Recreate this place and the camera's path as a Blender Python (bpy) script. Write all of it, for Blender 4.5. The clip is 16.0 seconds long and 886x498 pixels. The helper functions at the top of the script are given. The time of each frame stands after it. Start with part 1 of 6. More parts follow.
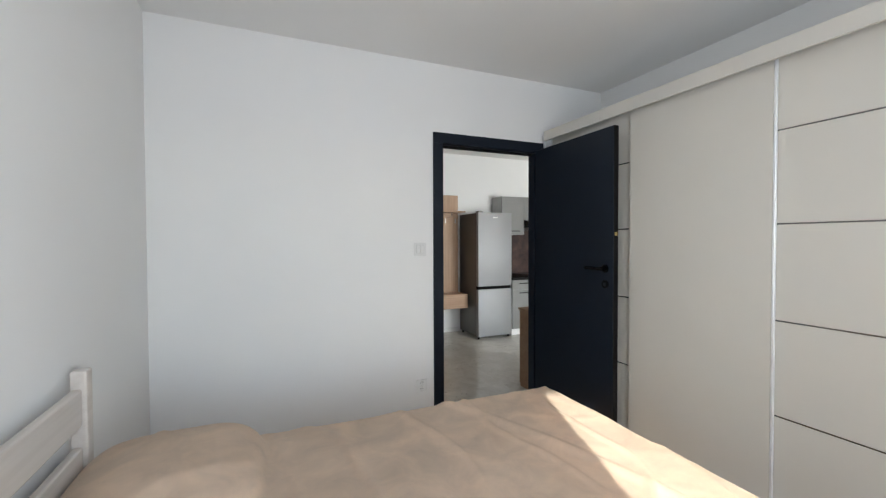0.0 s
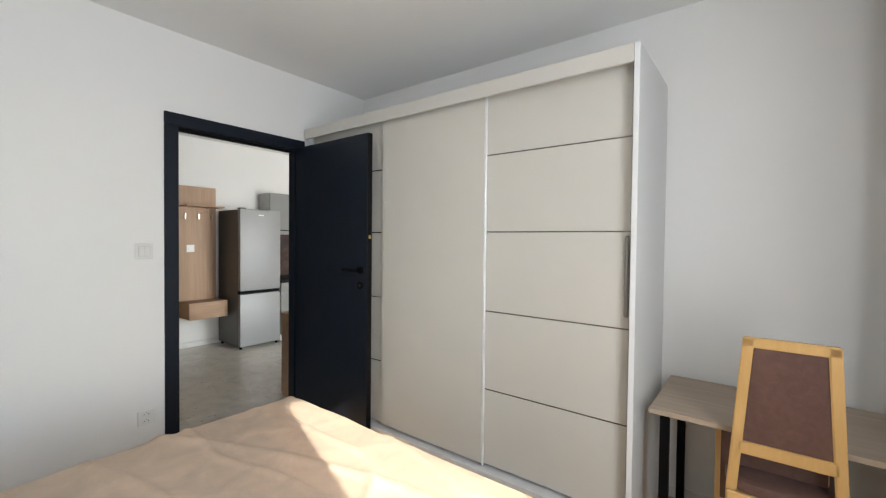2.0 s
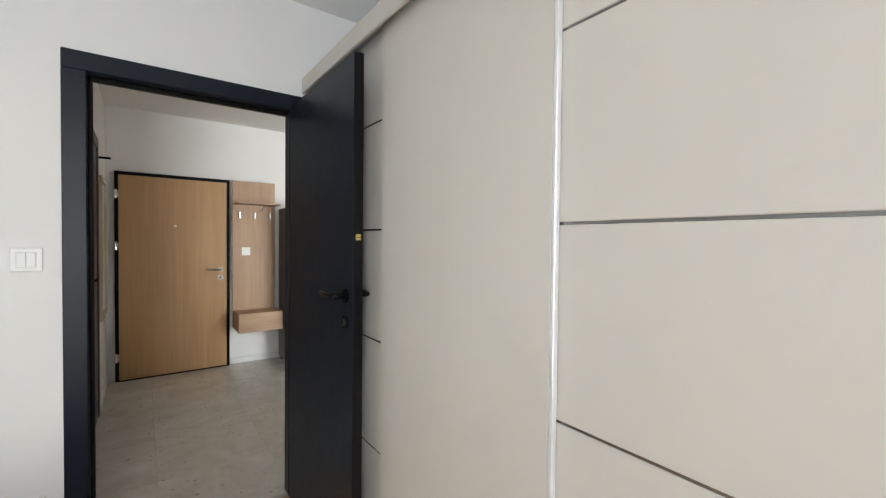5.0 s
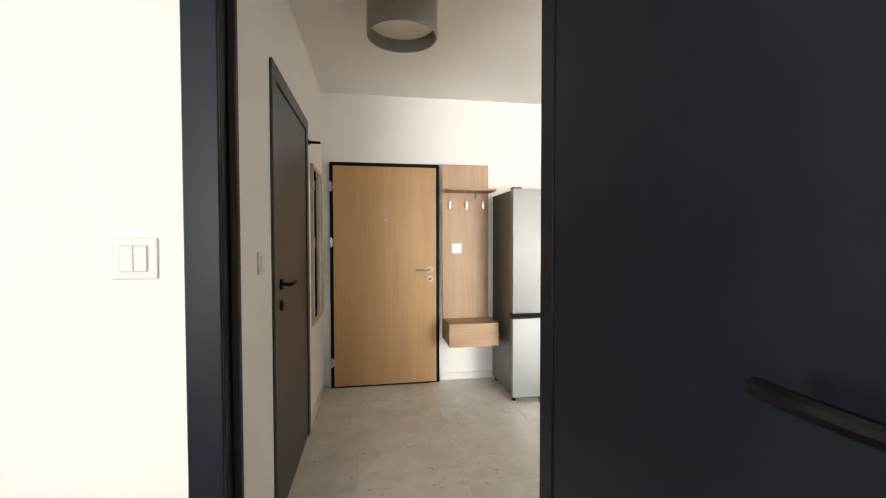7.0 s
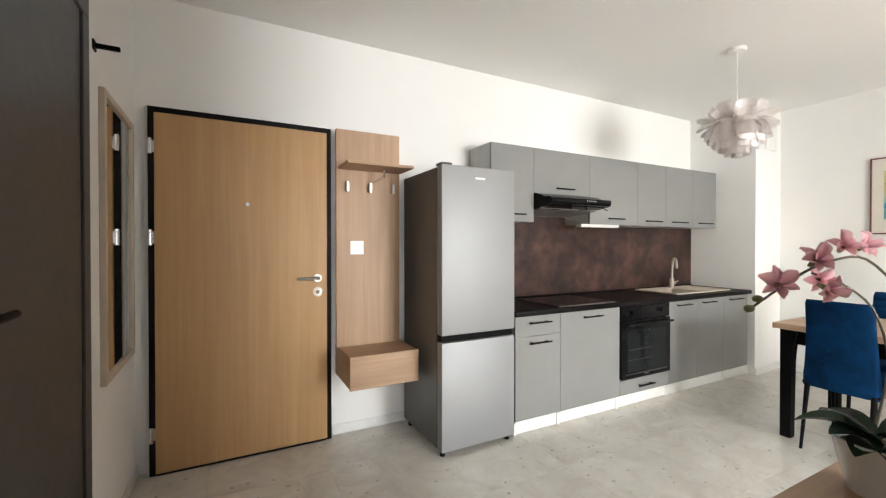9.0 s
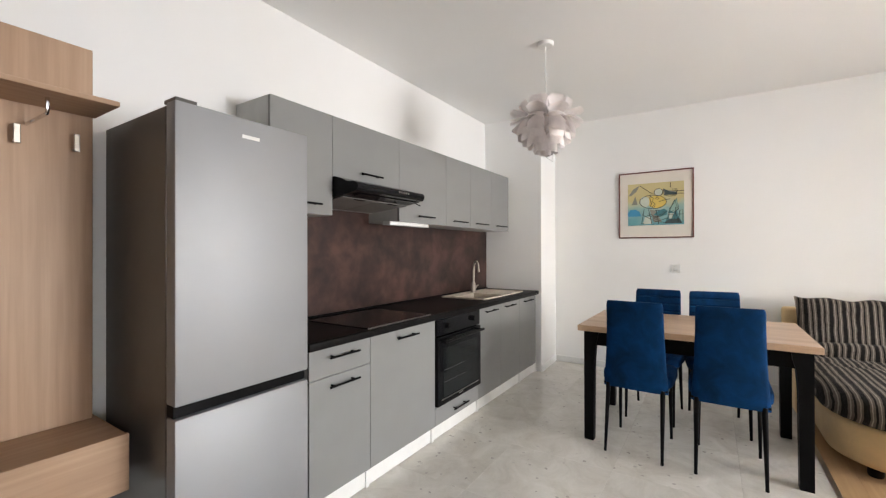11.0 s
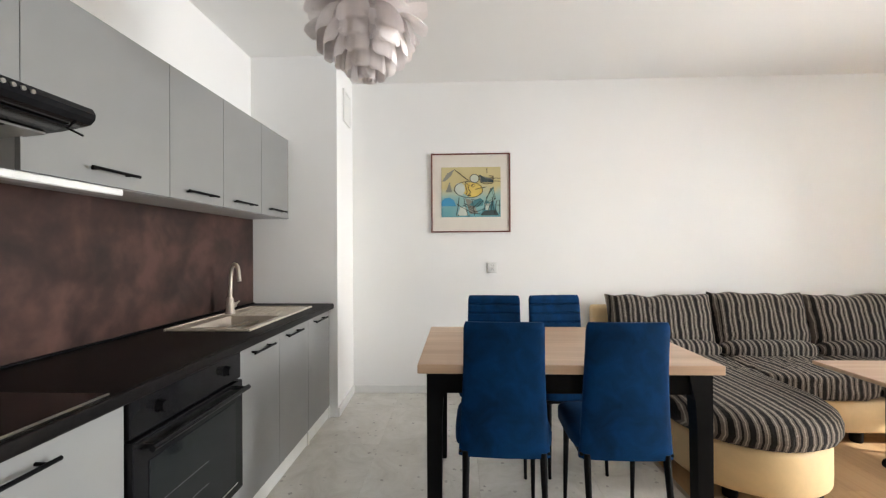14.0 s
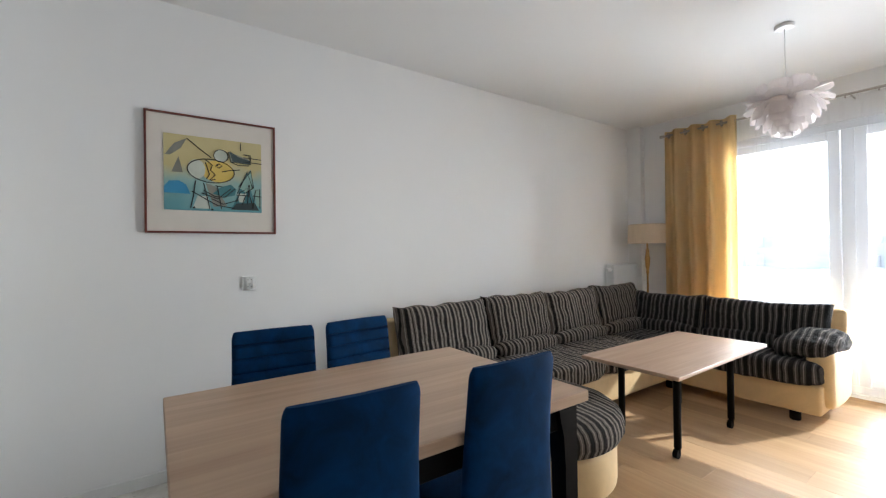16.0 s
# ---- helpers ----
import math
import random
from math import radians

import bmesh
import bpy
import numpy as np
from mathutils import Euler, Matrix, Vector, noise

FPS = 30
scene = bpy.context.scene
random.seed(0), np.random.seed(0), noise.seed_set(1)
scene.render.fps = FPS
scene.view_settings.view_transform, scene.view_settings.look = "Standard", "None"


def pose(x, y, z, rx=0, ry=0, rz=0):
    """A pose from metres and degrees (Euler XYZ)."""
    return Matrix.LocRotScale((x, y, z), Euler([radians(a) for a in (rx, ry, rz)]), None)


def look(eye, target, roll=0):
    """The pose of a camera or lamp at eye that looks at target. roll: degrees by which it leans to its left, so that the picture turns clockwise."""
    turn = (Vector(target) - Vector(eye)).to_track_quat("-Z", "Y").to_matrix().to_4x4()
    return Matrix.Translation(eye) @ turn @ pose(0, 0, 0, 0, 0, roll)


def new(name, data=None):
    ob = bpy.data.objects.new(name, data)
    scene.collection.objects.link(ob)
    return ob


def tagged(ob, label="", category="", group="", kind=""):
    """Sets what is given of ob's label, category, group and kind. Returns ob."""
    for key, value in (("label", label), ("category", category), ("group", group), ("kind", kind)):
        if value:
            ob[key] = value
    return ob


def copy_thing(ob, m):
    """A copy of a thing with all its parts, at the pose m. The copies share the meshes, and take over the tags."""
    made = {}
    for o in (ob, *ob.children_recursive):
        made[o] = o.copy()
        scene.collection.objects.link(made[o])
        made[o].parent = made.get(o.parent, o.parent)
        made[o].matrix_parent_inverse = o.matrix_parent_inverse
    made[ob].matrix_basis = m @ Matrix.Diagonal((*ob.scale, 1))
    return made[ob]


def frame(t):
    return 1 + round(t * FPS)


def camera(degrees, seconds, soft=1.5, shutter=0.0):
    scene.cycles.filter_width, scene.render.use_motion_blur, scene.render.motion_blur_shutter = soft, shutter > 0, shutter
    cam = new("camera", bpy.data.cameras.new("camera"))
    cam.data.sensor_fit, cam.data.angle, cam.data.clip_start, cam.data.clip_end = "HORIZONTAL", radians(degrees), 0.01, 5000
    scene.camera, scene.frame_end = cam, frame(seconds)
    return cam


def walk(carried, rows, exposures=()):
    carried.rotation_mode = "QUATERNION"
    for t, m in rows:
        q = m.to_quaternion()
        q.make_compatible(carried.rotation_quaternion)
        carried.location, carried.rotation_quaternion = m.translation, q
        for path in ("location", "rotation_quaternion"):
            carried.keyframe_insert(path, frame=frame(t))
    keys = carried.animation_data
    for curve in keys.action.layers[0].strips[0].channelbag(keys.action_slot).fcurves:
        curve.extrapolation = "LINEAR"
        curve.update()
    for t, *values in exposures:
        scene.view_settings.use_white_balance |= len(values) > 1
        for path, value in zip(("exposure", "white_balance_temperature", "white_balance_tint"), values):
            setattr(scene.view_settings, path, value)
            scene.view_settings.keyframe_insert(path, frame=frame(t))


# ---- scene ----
cam = camera(94.1, 16.0, 1.25)
PATH = [
    (0, (-0.152, -2.762, 1.352), (0.638, -0.926, 1.31), -0.2),
    (0.5, (-0.101, -2.778, 1.356), (0.956, -1.081, 1.311), 0.0),
    (1, (-0.063, -2.804, 1.358), (1.226, -1.275, 1.315), 0.3),
    (1.5, (-0.024, -2.827, 1.366), (1.443, -1.468, 1.324), 0.5),
    (2, (0.016, -2.844, 1.373), (1.601, -1.625, 1.33), 0.6),
    (2.5, (0.067, -2.847, 1.378), (1.729, -1.735, 1.337), 0.6),
    (3, (0.215, -2.81, 1.382), (1.909, -1.747, 1.337), 0.7),
    (3.2, (0.318, -2.77, 1.391), (2.012, -1.709, 1.348), 0.7),
    (4.7, (1.170, -2.420, 1.382), (2.480, -0.912, 1.342), 0.6),
    (5.3, (1.267, -2.038, 1.373), (2.285, -0.317, 1.329), 0.6),
    (5.5, (1.318, -1.932, 1.366), (2.216, -0.145, 1.32), 0.6),
    (6, (1.404, -1.649, 1.369), (2.023, 0.253, 1.323), 0.2),
    (6.5, (1.394, -1.331, 1.343), (1.814, 0.624, 1.294), -0.1),
    (7, (1.377, -1.017, 1.334), (1.71, 0.955, 1.281), -0.1),
    (7.5, (1.39, -0.675, 1.273), (1.743, 1.293, 1.252), -0.3),
    (8, (1.387, -0.387, 1.243), (1.879, 1.551, 1.233), -0.15),
    (8.5, (1.331, -0.131, 1.273), (2.039, 1.739, 1.255), -0.1),
    (9, (1.37, 0.03, 1.254), (2.302, 1.799, 1.237), 0.0),
    (9.5, (1.478, 0.253, 1.254), (2.645, 1.877, 1.245), -0.1),
    (10, (1.586, 0.409, 1.251), (2.965, 1.858, 1.245), -0.1),
    (10.2, (1.633, 0.474, 1.249), (3.088, 1.845, 1.247), -0.1),
    (12.5, (2.299, 0.993, 1.209), (4.185, 1.659, 1.216), -0.3),
    (13, (2.482, 1.094, 1.21), (4.416, 1.602, 1.218), -0.4),
    (13.5, (2.671, 1.188, 1.215), (4.647, 1.497, 1.221), -0.3),
    (14, (2.933, 1.264, 1.203), (4.932, 1.341, 1.209), -0.3),
    (14.5, (3.237, 1.312, 1.223), (5.228, 1.121, 1.231), -0.5),
    (15, (3.513, 1.353, 1.234), (5.448, 0.848, 1.242), -0.6),
    (15.5, (3.684, 1.37, 1.242), (5.501, 0.535, 1.248), -0.8),
    (16, (3.698, 1.453, 1.232), (5.336, 0.306, 1.242), -0.8),
]
EXPOSURES = [(0.0, 2.65, 6150, 10), (2.0, 2.75, 6350, 10), (3.0, 2.78, 7200, 11), (5.5, 2.95, 6250, 10), (6.5, 3.30, 6350, 11), (7.5, 3.78, 7150, 12), (8.0, 3.92, 6550, 12), (8.5, 3.68, 6500, 12), (9.5, 3.06, 6450, 13), (10.0, 3.01, 6350, 15), (12.5, 3.0, 6500, 16), (14.5, 3.15, 6200, 13), (15.2, 2.95, 6150, 14), (16.0, 2.41, 5850, 12)]
walk(cam, [(t, look(e, g, r)) for t, e, g, r in PATH], EXPOSURES)
# ---- light ----
SUN_TRAVEL = Vector((0.34, 0.94, -0.62)).normalized()
world = bpy.data.worlds.new("sky")
scene.world = world
world.use_nodes = True
wn = world.node_tree
sky = wn.nodes.new("ShaderNodeTexSky")
sky.sky_type, sky.sun_disc = "NISHITA", False
sky.sun_elevation, sky.sun_rotation = radians(31), radians(200)
wn.links.new(sky.outputs[0], wn.nodes["Background"].inputs[0])
wn.nodes["Background"].inputs[1].default_value = 0.12
sun = new("sun", bpy.data.lights.new("sun", "SUN"))
sun.data.energy, sun.data.angle, sun.data.color = 2.0, radians(0.6), (1.0, 0.93, 0.82)
sun.matrix_world = SUN_TRAVEL.to_track_quat("-Z", "Y").to_matrix().to_4x4()
# daylight in the bedroom window's opening
bed_day = new("window_daylight", bpy.data.lights.new("window_daylight", "AREA"))
bed_day.data.shape, bed_day.data.size, bed_day.data.size_y = "RECTANGLE", 0.88, 1.75
bed_day.data.energy, bed_day.data.color = 5.2, (0.93, 0.97, 1.0)
bed_day.matrix_world = look((0.50, -3.462, 1.40), (0.70, 0, 1.30))
# daylight in the balcony window's opening
liv_day = new("window_daylight", bpy.data.lights.new("window_daylight", "AREA"))
liv_day.data.shape, liv_day.data.size, liv_day.data.size_y = "RECTANGLE", 2.28, 2.10
liv_day.data.energy, liv_day.data.color, liv_day.data.spread = 34.5, (1.0, 0.965, 0.91), radians(125)
liv_day.matrix_world = look((4.31, -3.34, 1.16), (4.25, 0, 0.80))

# ---- materials ----
def mat(name):
    m = bpy.data.materials.new(name)
    m.use_nodes = True
    return m, m.node_tree, m.node_tree.nodes["Principled BSDF"]


def coords(nt, scale=(1, 1, 1)):
    tc, mp = nt.nodes.new("ShaderNodeTexCoord"), nt.nodes.new("ShaderNodeMapping")
    mp.inputs["Scale"].default_value = scale
    nt.links.new(tc.outputs["Object"], mp.inputs[0])
    return mp.outputs[0]


def noise_tex(nt, vec, scale, detail=4, rough=0.55, distort=0.0):
    n = nt.nodes.new("ShaderNodeTexNoise")
    n.inputs["Scale"].default_value, n.inputs["Detail"].default_value = scale, detail
    n.inputs["Roughness"].default_value, n.inputs["Distortion"].default_value = rough, distort
    nt.links.new(vec, n.inputs["Vector"])
    return n.outputs[0]


def ramp(nt, fac, stops):
    r = nt.nodes.new("ShaderNodeValToRGB")
    el = r.color_ramp.elements
    while len(el) < len(stops):
        el.new(0.5)
    for e, (p, c) in zip(el, stops):
        e.position, e.color = p, (*c, 1)
    nt.links.new(fac, r.inputs[0])
    return r.outputs[0]


def bump(nt, bsdf, height, strength, distance=0.002):
    b = nt.nodes.new("ShaderNodeBump")
    b.inputs["Strength"].default_value, b.inputs["Distance"].default_value = strength, distance
    nt.links.new(height, b.inputs["Height"])
    nt.links.new(b.outputs[0], bsdf.inputs["Normal"])


def mixed(nt, fac, a, b, kind="MIX"):
    m = nt.nodes.new("ShaderNodeMixRGB")
    m.blend_type = kind
    for sock, v in zip(m.inputs, (fac, a, b)):
        if isinstance(v, (int, float)):
            sock.default_value = v
        elif isinstance(v, tuple):
            sock.default_value = (*v, 1)
        else:
            nt.links.new(v, sock)
    return m.outputs[0]


def maths(nt, op, a, b=0.0):
    m = nt.nodes.new("ShaderNodeMath")
    m.operation = op
    for sock, v in zip(m.inputs, (a, b)):
        if isinstance(v, (int, float)):
            sock.default_value = v
        else:
            nt.links.new(v, sock)
    return m.outputs[0]


def plain(name, color, rough=0.5, metal=0.0, vary=0.06, scale=12.0, bumps=0.05, bscale=180.0, coat=0.0, sheen=0.0):
    """Paint, plastic, metal: one hue with soft blotches and a fine grain."""
    m, nt, p = mat(name)
    v = coords(nt)
    n = noise_tex(nt, v, scale, 3)
    lo, hi = tuple(c * (1 - vary) for c in color), tuple(min(1, c * (1 + vary)) for c in color)
    nt.links.new(ramp(nt, n, [(0.3, lo), (0.7, hi)]), p.inputs["Base Color"])
    p.inputs["Metallic"].default_value = metal
    r = nt.nodes.new("ShaderNodeMapRange")
    r.inputs[3].default_value, r.inputs[4].default_value = max(0.02, rough - 0.05), min(1, rough + 0.05)
    nt.links.new(noise_tex(nt, v, scale * 4, 2), r.inputs[0])
    nt.links.new(r.outputs[0], p.inputs["Roughness"])
    p.inputs["Coat Weight"].default_value = coat
    p.inputs["Sheen Weight"].default_value = sheen
    if bumps:
        bump(nt, p, noise_tex(nt, v, bscale, 2), bumps)
    return m


def timber(name, dark, light, axis=2, rough=0.5, fine=60.0, wide=2.2, strength=0.1):
    """Wood grain that runs along one axis."""
    m, nt, p = mat(name)
    s = [fine] * 3
    s[axis] = fine * 0.035
    w = [wide * 4] * 3
    w[axis] = wide * 0.35
    g = noise_tex(nt, coords(nt, s), 1.0, 5, 0.6, 0.4)
    b = noise_tex(nt, coords(nt, w), 1.0, 3, 0.5, 1.2)
    f = maths(nt, "ADD", maths(nt, "MULTIPLY", g, 0.55), maths(nt, "MULTIPLY", b, 0.45))
    mid = tuple((a + c) / 2 for a, c in zip(dark, light))
    nt.links.new(ramp(nt, f, [(0.3, dark), (0.5, mid), (0.68, light)]), p.inputs["Base Color"])
    p.inputs["Roughness"].default_value = rough
    bump(nt, p, g, strength, 0.001)
    return m


def weave(name, color, rough=0.85, sheen=0.3, scale=25.0, vary=0.2, fine=600.0, tint=(1, 1, 1)):
    """Cloth, velvet, suede."""
    m, nt, p = mat(name)
    v = coords(nt)
    n = noise_tex(nt, v, scale, 4, 0.6, 0.6)
    lo, hi = tuple(c * (1 - vary) for c in color), tuple(min(1, c * (1 + vary)) for c in color)
    nt.links.new(ramp(nt, n, [(0.3, lo), (0.7, hi)]), p.inputs["Base Color"])
    p.inputs["Roughness"].default_value = rough
    p.inputs["Sheen Weight"].default_value, p.inputs["Sheen Roughness"].default_value = sheen, 0.4
    p.inputs["Sheen Tint"].default_value = (*tint, 1)
    bump(nt, p, maths(nt, "ADD", noise_tex(nt, v, fine, 2), maths(nt, "MULTIPLY", n, 2.0)), 0.25, 0.0015)
    return m


def striped(name, axis, pitch, dark, taupe, cream):
    """Woven stripes of charcoal, taupe and cream along one axis, with a ribbed relief."""
    m, nt, p = mat(name)
    v = coords(nt)
    sep = nt.nodes.new("ShaderNodeSeparateXYZ")
    nt.links.new(v, sep.inputs[0])
    w = maths(nt, "MULTIPLY", noise_tex(nt, v, 5.0, 4), 0.030)
    u = maths(nt, "ADD", sep.outputs[axis], w)
    f = maths(nt, "FRACT", maths(nt, "MULTIPLY", u, 1 / pitch))
    stops = [(0.0, dark), (0.30, taupe), (0.40, cream), (0.46, taupe), (0.60, dark), (0.72, taupe), (0.84, cream), (0.90, taupe)]
    r = nt.nodes.new("ShaderNodeValToRGB")
    r.color_ramp.interpolation = "CONSTANT"
    el = r.color_ramp.elements
    while len(el) < len(stops):
        el.new(0.5)
    for e, (q, c) in zip(el, stops):
        e.position, e.color = q, (*c, 1)
    nt.links.new(f, r.inputs[0])
    fuzz = noise_tex(nt, v, 90.0, 3)
    nt.links.new(mixed(nt, 0.35, r.outputs[0], ramp(nt, fuzz, [(0.25, (0.35, 0.33, 0.31)), (0.75, (1, 1, 1))]), "MULTIPLY"), p.inputs["Base Color"])
    p.inputs["Roughness"].default_value, p.inputs["Sheen Weight"].default_value = 0.9, 0.03
    p.inputs["Specular IOR Level"].default_value = 0.15
    rib = maths(nt, "ABSOLUTE", maths(nt, "SUBTRACT", maths(nt, "FRACT", maths(nt, "MULTIPLY", u, 68.0)), 0.5))
    crease = maths(nt, "MULTIPLY", noise_tex(nt, v, 16.0, 5, 0.62, 1.4), 7.0)
    bump(nt, p, maths(nt, "ADD", crease, maths(nt, "ADD", rib, noise_tex(nt, v, 300.0, 2))), 0.6, 0.004)
    return m


def terrazzo(name):
    m, nt, p = mat(name)
    v = coords(nt)
    base = ramp(nt, noise_tex(nt, v, 4.0, 8, 0.72, 0.9), [(0.32, (0.56, 0.53, 0.475)), (0.50, (0.66, 0.635, 0.58)), (0.66, (0.74, 0.715, 0.665))])
    vo = nt.nodes.new("ShaderNodeTexVoronoi")
    vo.inputs["Scale"].default_value = 26
    nt.links.new(v, vo.inputs["Vector"])
    pick = nt.nodes.new("ShaderNodeSeparateColor")
    nt.links.new(vo.outputs["Color"], pick.inputs[0])
    chip = maths(nt, "MULTIPLY", maths(nt, "LESS_THAN", maths(nt, "ADD", vo.outputs["Distance"], maths(nt, "MULTIPLY", noise_tex(nt, v, 55.0, 3), 0.5)), 0.50), maths(nt, "GREATER_THAN", pick.outputs[0], 0.72))
    tone = ramp(nt, pick.outputs[1], [(0.0, (0.24, 0.23, 0.21)), (0.5, (0.38, 0.36, 0.33)), (1.0, (0.70, 0.69, 0.66))])
    patch = maths(nt, "MULTIPLY", chip, maths(nt, "GREATER_THAN", noise_tex(nt, v, 3.0, 2), 0.47))
    c = mixed(nt, maths(nt, "MULTIPLY", patch, 0.6), base, tone)
    nt.links.new(c, p.inputs["Base Color"])
    p.inputs["Roughness"].default_value = 0.24
    bump(nt, p, noise_tex(nt, v, 120.0, 3), 0.03)
    return m


def splash_stone(name):
    m, nt, p = mat(name)
    v = coords(nt)
    a = noise_tex(nt, v, 3.8, 4, 0.5, 0.5)
    b = noise_tex(nt, v, 14.0, 3, 0.5, 0.2)
    f = maths(nt, "ADD", maths(nt, "MULTIPLY", a, 0.75), maths(nt, "MULTIPLY", b, 0.25))
    nt.links.new(ramp(nt, f, [(0.36, (0.019, 0.0122, 0.0106)), (0.5, (0.046, 0.0240, 0.0200)), (0.65, (0.090, 0.0460, 0.0375))]), p.inputs["Base Color"])
    p.inputs["Roughness"].default_value = 0.42
    bump(nt, p, b, 0.06)
    return m


def glass_pane(name):
    m, nt, p = mat(name)
    out = nt.nodes["Material Output"]
    clear, gloss, mix, fr = (nt.nodes.new("ShaderNode" + k) for k in ("BsdfTransparent", "BsdfGlossy", "MixShader", "Fresnel"))
    clear.inputs[0].default_value = (0.95, 0.97, 0.97, 1)
    gloss.inputs["Roughness"].default_value = 0.01
    nt.links.new(fr.outputs[0], mix.inputs[0])
    nt.links.new(clear.outputs[0], mix.inputs[1])
    nt.links.new(gloss.outputs[0], mix.inputs[2])
    nt.links.new(mix.outputs[0], out.inputs[0])
    nt.nodes.remove(p)
    return m


def drape(name, color, through_light, clear=0.0, color_through=None):
    """Curtain cloth that lets light through; clear is the share of open weave."""
    m, nt, p = mat(name)
    out = nt.nodes["Material Output"]
    v = coords(nt, (1, 1, 0.15))
    n = noise_tex(nt, v, 60.0, 3)
    col = ramp(nt, n, [(0.3, tuple(c * 0.9 for c in color)), (0.7, color)])
    nt.links.new(col, p.inputs["Base Color"])
    p.inputs["Roughness"].default_value = 0.9
    tr, mix = nt.nodes.new("ShaderNodeBsdfTranslucent"), nt.nodes.new("ShaderNodeMixShader")
    tr.inputs[0].default_value = (*(color_through or color), 1)
    mix.inputs[0].default_value = through_light
    nt.links.new(p.outputs[0], mix.inputs[1])
    nt.links.new(tr.outputs[0], mix.inputs[2])
    last = mix.outputs[0]
    if clear:
        tp, mx = nt.nodes.new("ShaderNodeBsdfTransparent"), nt.nodes.new("ShaderNodeMixShader")
        mx.inputs[0].default_value = clear
        nt.links.new(last, mx.inputs[1])
        nt.links.new(tp.outputs[0], mx.inputs[2])
        last = mx.outputs[0]
    nt.links.new(last, out.inputs[0])
    return m


def blob_print(name):
    """Dark print of rounded bars in columns on a pale grey cloth."""
    m, nt, p = mat(name)
    v = coords(nt)
    sep = nt.nodes.new("ShaderNodeSeparateXYZ")
    nt.links.new(v, sep.inputs[0])
    run = nt.nodes.new("ShaderNodeAttribute")
    run.attribute_name = "cloth_run"
    gx = maths(nt, "ABSOLUTE", maths(nt, "SUBTRACT", maths(nt, "FRACT", maths(nt, "MULTIPLY", run.outputs["Fac"], 5.6)), 0.5))
    gz = maths(nt, "ABSOLUTE", maths(nt, "SUBTRACT", maths(nt, "FRACT", maths(nt, "MULTIPLY", sep.outputs[2], 14.6)), 0.5))
    gx = maths(nt, "MAXIMUM", maths(nt, "MULTIPLY", maths(nt, "SUBTRACT", gx, 0.28), 2.6), 0.0)
    d = maths(nt, "ADD", maths(nt, "POWER", maths(nt, "MULTIPLY", gx, 2.4), 2.0), maths(nt, "POWER", maths(nt, "MULTIPLY", gz, 2.45), 2.0))
    nt.links.new(ramp(nt, d, [(0.92, (0.008, 0.008, 0.009)), (1.0, (0.34, 0.33, 0.34))]), p.inputs["Base Color"])
    p.inputs["Roughness"].default_value = 0.9
    bump(nt, p, noise_tex(nt, v, 500.0, 2), 0.2)
    return m


WALL = plain("wall_paint", (0.855, 0.85, 0.835), 0.75, vary=0.015, scale=1.3, bumps=0.12, bscale=140)
CEIL = plain("ceiling_paint", (0.86, 0.855, 0.84), 0.8, vary=0.012, scale=1.1, bumps=0.1, bscale=120)
TRIM = plain("white_trim", (0.78, 0.78, 0.76), 0.4, vary=0.03)
NAVY = plain("navy_lacquer", (0.0056, 0.0100, 0.0190), 0.40, vary=0.08, scale=5, bumps=0.04, bscale=400)
NAVY_EDGE = plain("dark_door_edge", (0.022, 0.023, 0.026), 0.45)
BROWNBLACK = plain("black_brown_seal", (0.010, 0.009, 0.009), 0.55)
BLACK = plain("matt_black", (0.004, 0.004, 0.0045), 0.5, vary=0.15)
LEVER_BLACK = plain("black_lacquered_lever", (0.0035, 0.0035, 0.004), 0.25, vary=0.1, bumps=0)
BLACK_GLOSS = plain("gloss_black", (0.008, 0.008, 0.009), 0.10, vary=0.1, bumps=0)
CHARCOAL = plain("bath_door_anthracite", (0.047, 0.048, 0.051), 0.45, vary=0.06, scale=5)
CHROME = plain("chrome", (0.75, 0.75, 0.76), 0.14, 1.0, bumps=0)
NICKEL = plain("brushed_nickel", (0.46, 0.43, 0.39), 0.3, 1.0, bumps=0.05)
BRASS = plain("brass_plate", (0.75, 0.58, 0.22), 0.3, 1.0, bumps=0)
STEEL = plain("fridge_steel", (0.345, 0.35, 0.36), 0.60, 0.62, vary=0.03, scale=3, bumps=0.03, bscale=500)
STEEL_SIDE = plain("fridge_side_grey", (0.085, 0.078, 0.072), 0.30, 0.0, vary=0.06, scale=4, bumps=0)
GREY_FRONT = plain("grey_cabinet_front", (0.235, 0.235, 0.232), 0.42, vary=0.03, scale=6, bumps=0.05, bscale=350)
GREY_CARCASS = plain("pale_cabinet_carcass", (0.55, 0.55, 0.54), 0.5)
WORKTOP = plain("black_worktop", (0.008, 0.007, 0.007), 0.42, vary=0.3, scale=60, bumps=0.08, bscale=250)
HOB = plain("hob_glass", (0.004, 0.0035, 0.0035), 0.06, vary=0.05, bumps=0)
SPLASH = splash_stone("rust_brown_splashback")
OVENGLASS = plain("oven_glass", (0.012, 0.014, 0.015), 0.07, vary=0.1, bumps=0)
GAP_SHADE_GREY = plain("switch_gap_shade", (0.60, 0.60, 0.58), 0.3, vary=0.02, bumps=0)
TAPWARE = plain("satin_beige_nickel", (0.50, 0.44, 0.375), 0.42, 0.55, bumps=0.03)
SINK = plain("beige_sink", (0.58, 0.505, 0.425), 0.35, 0.1, vary=0.05)
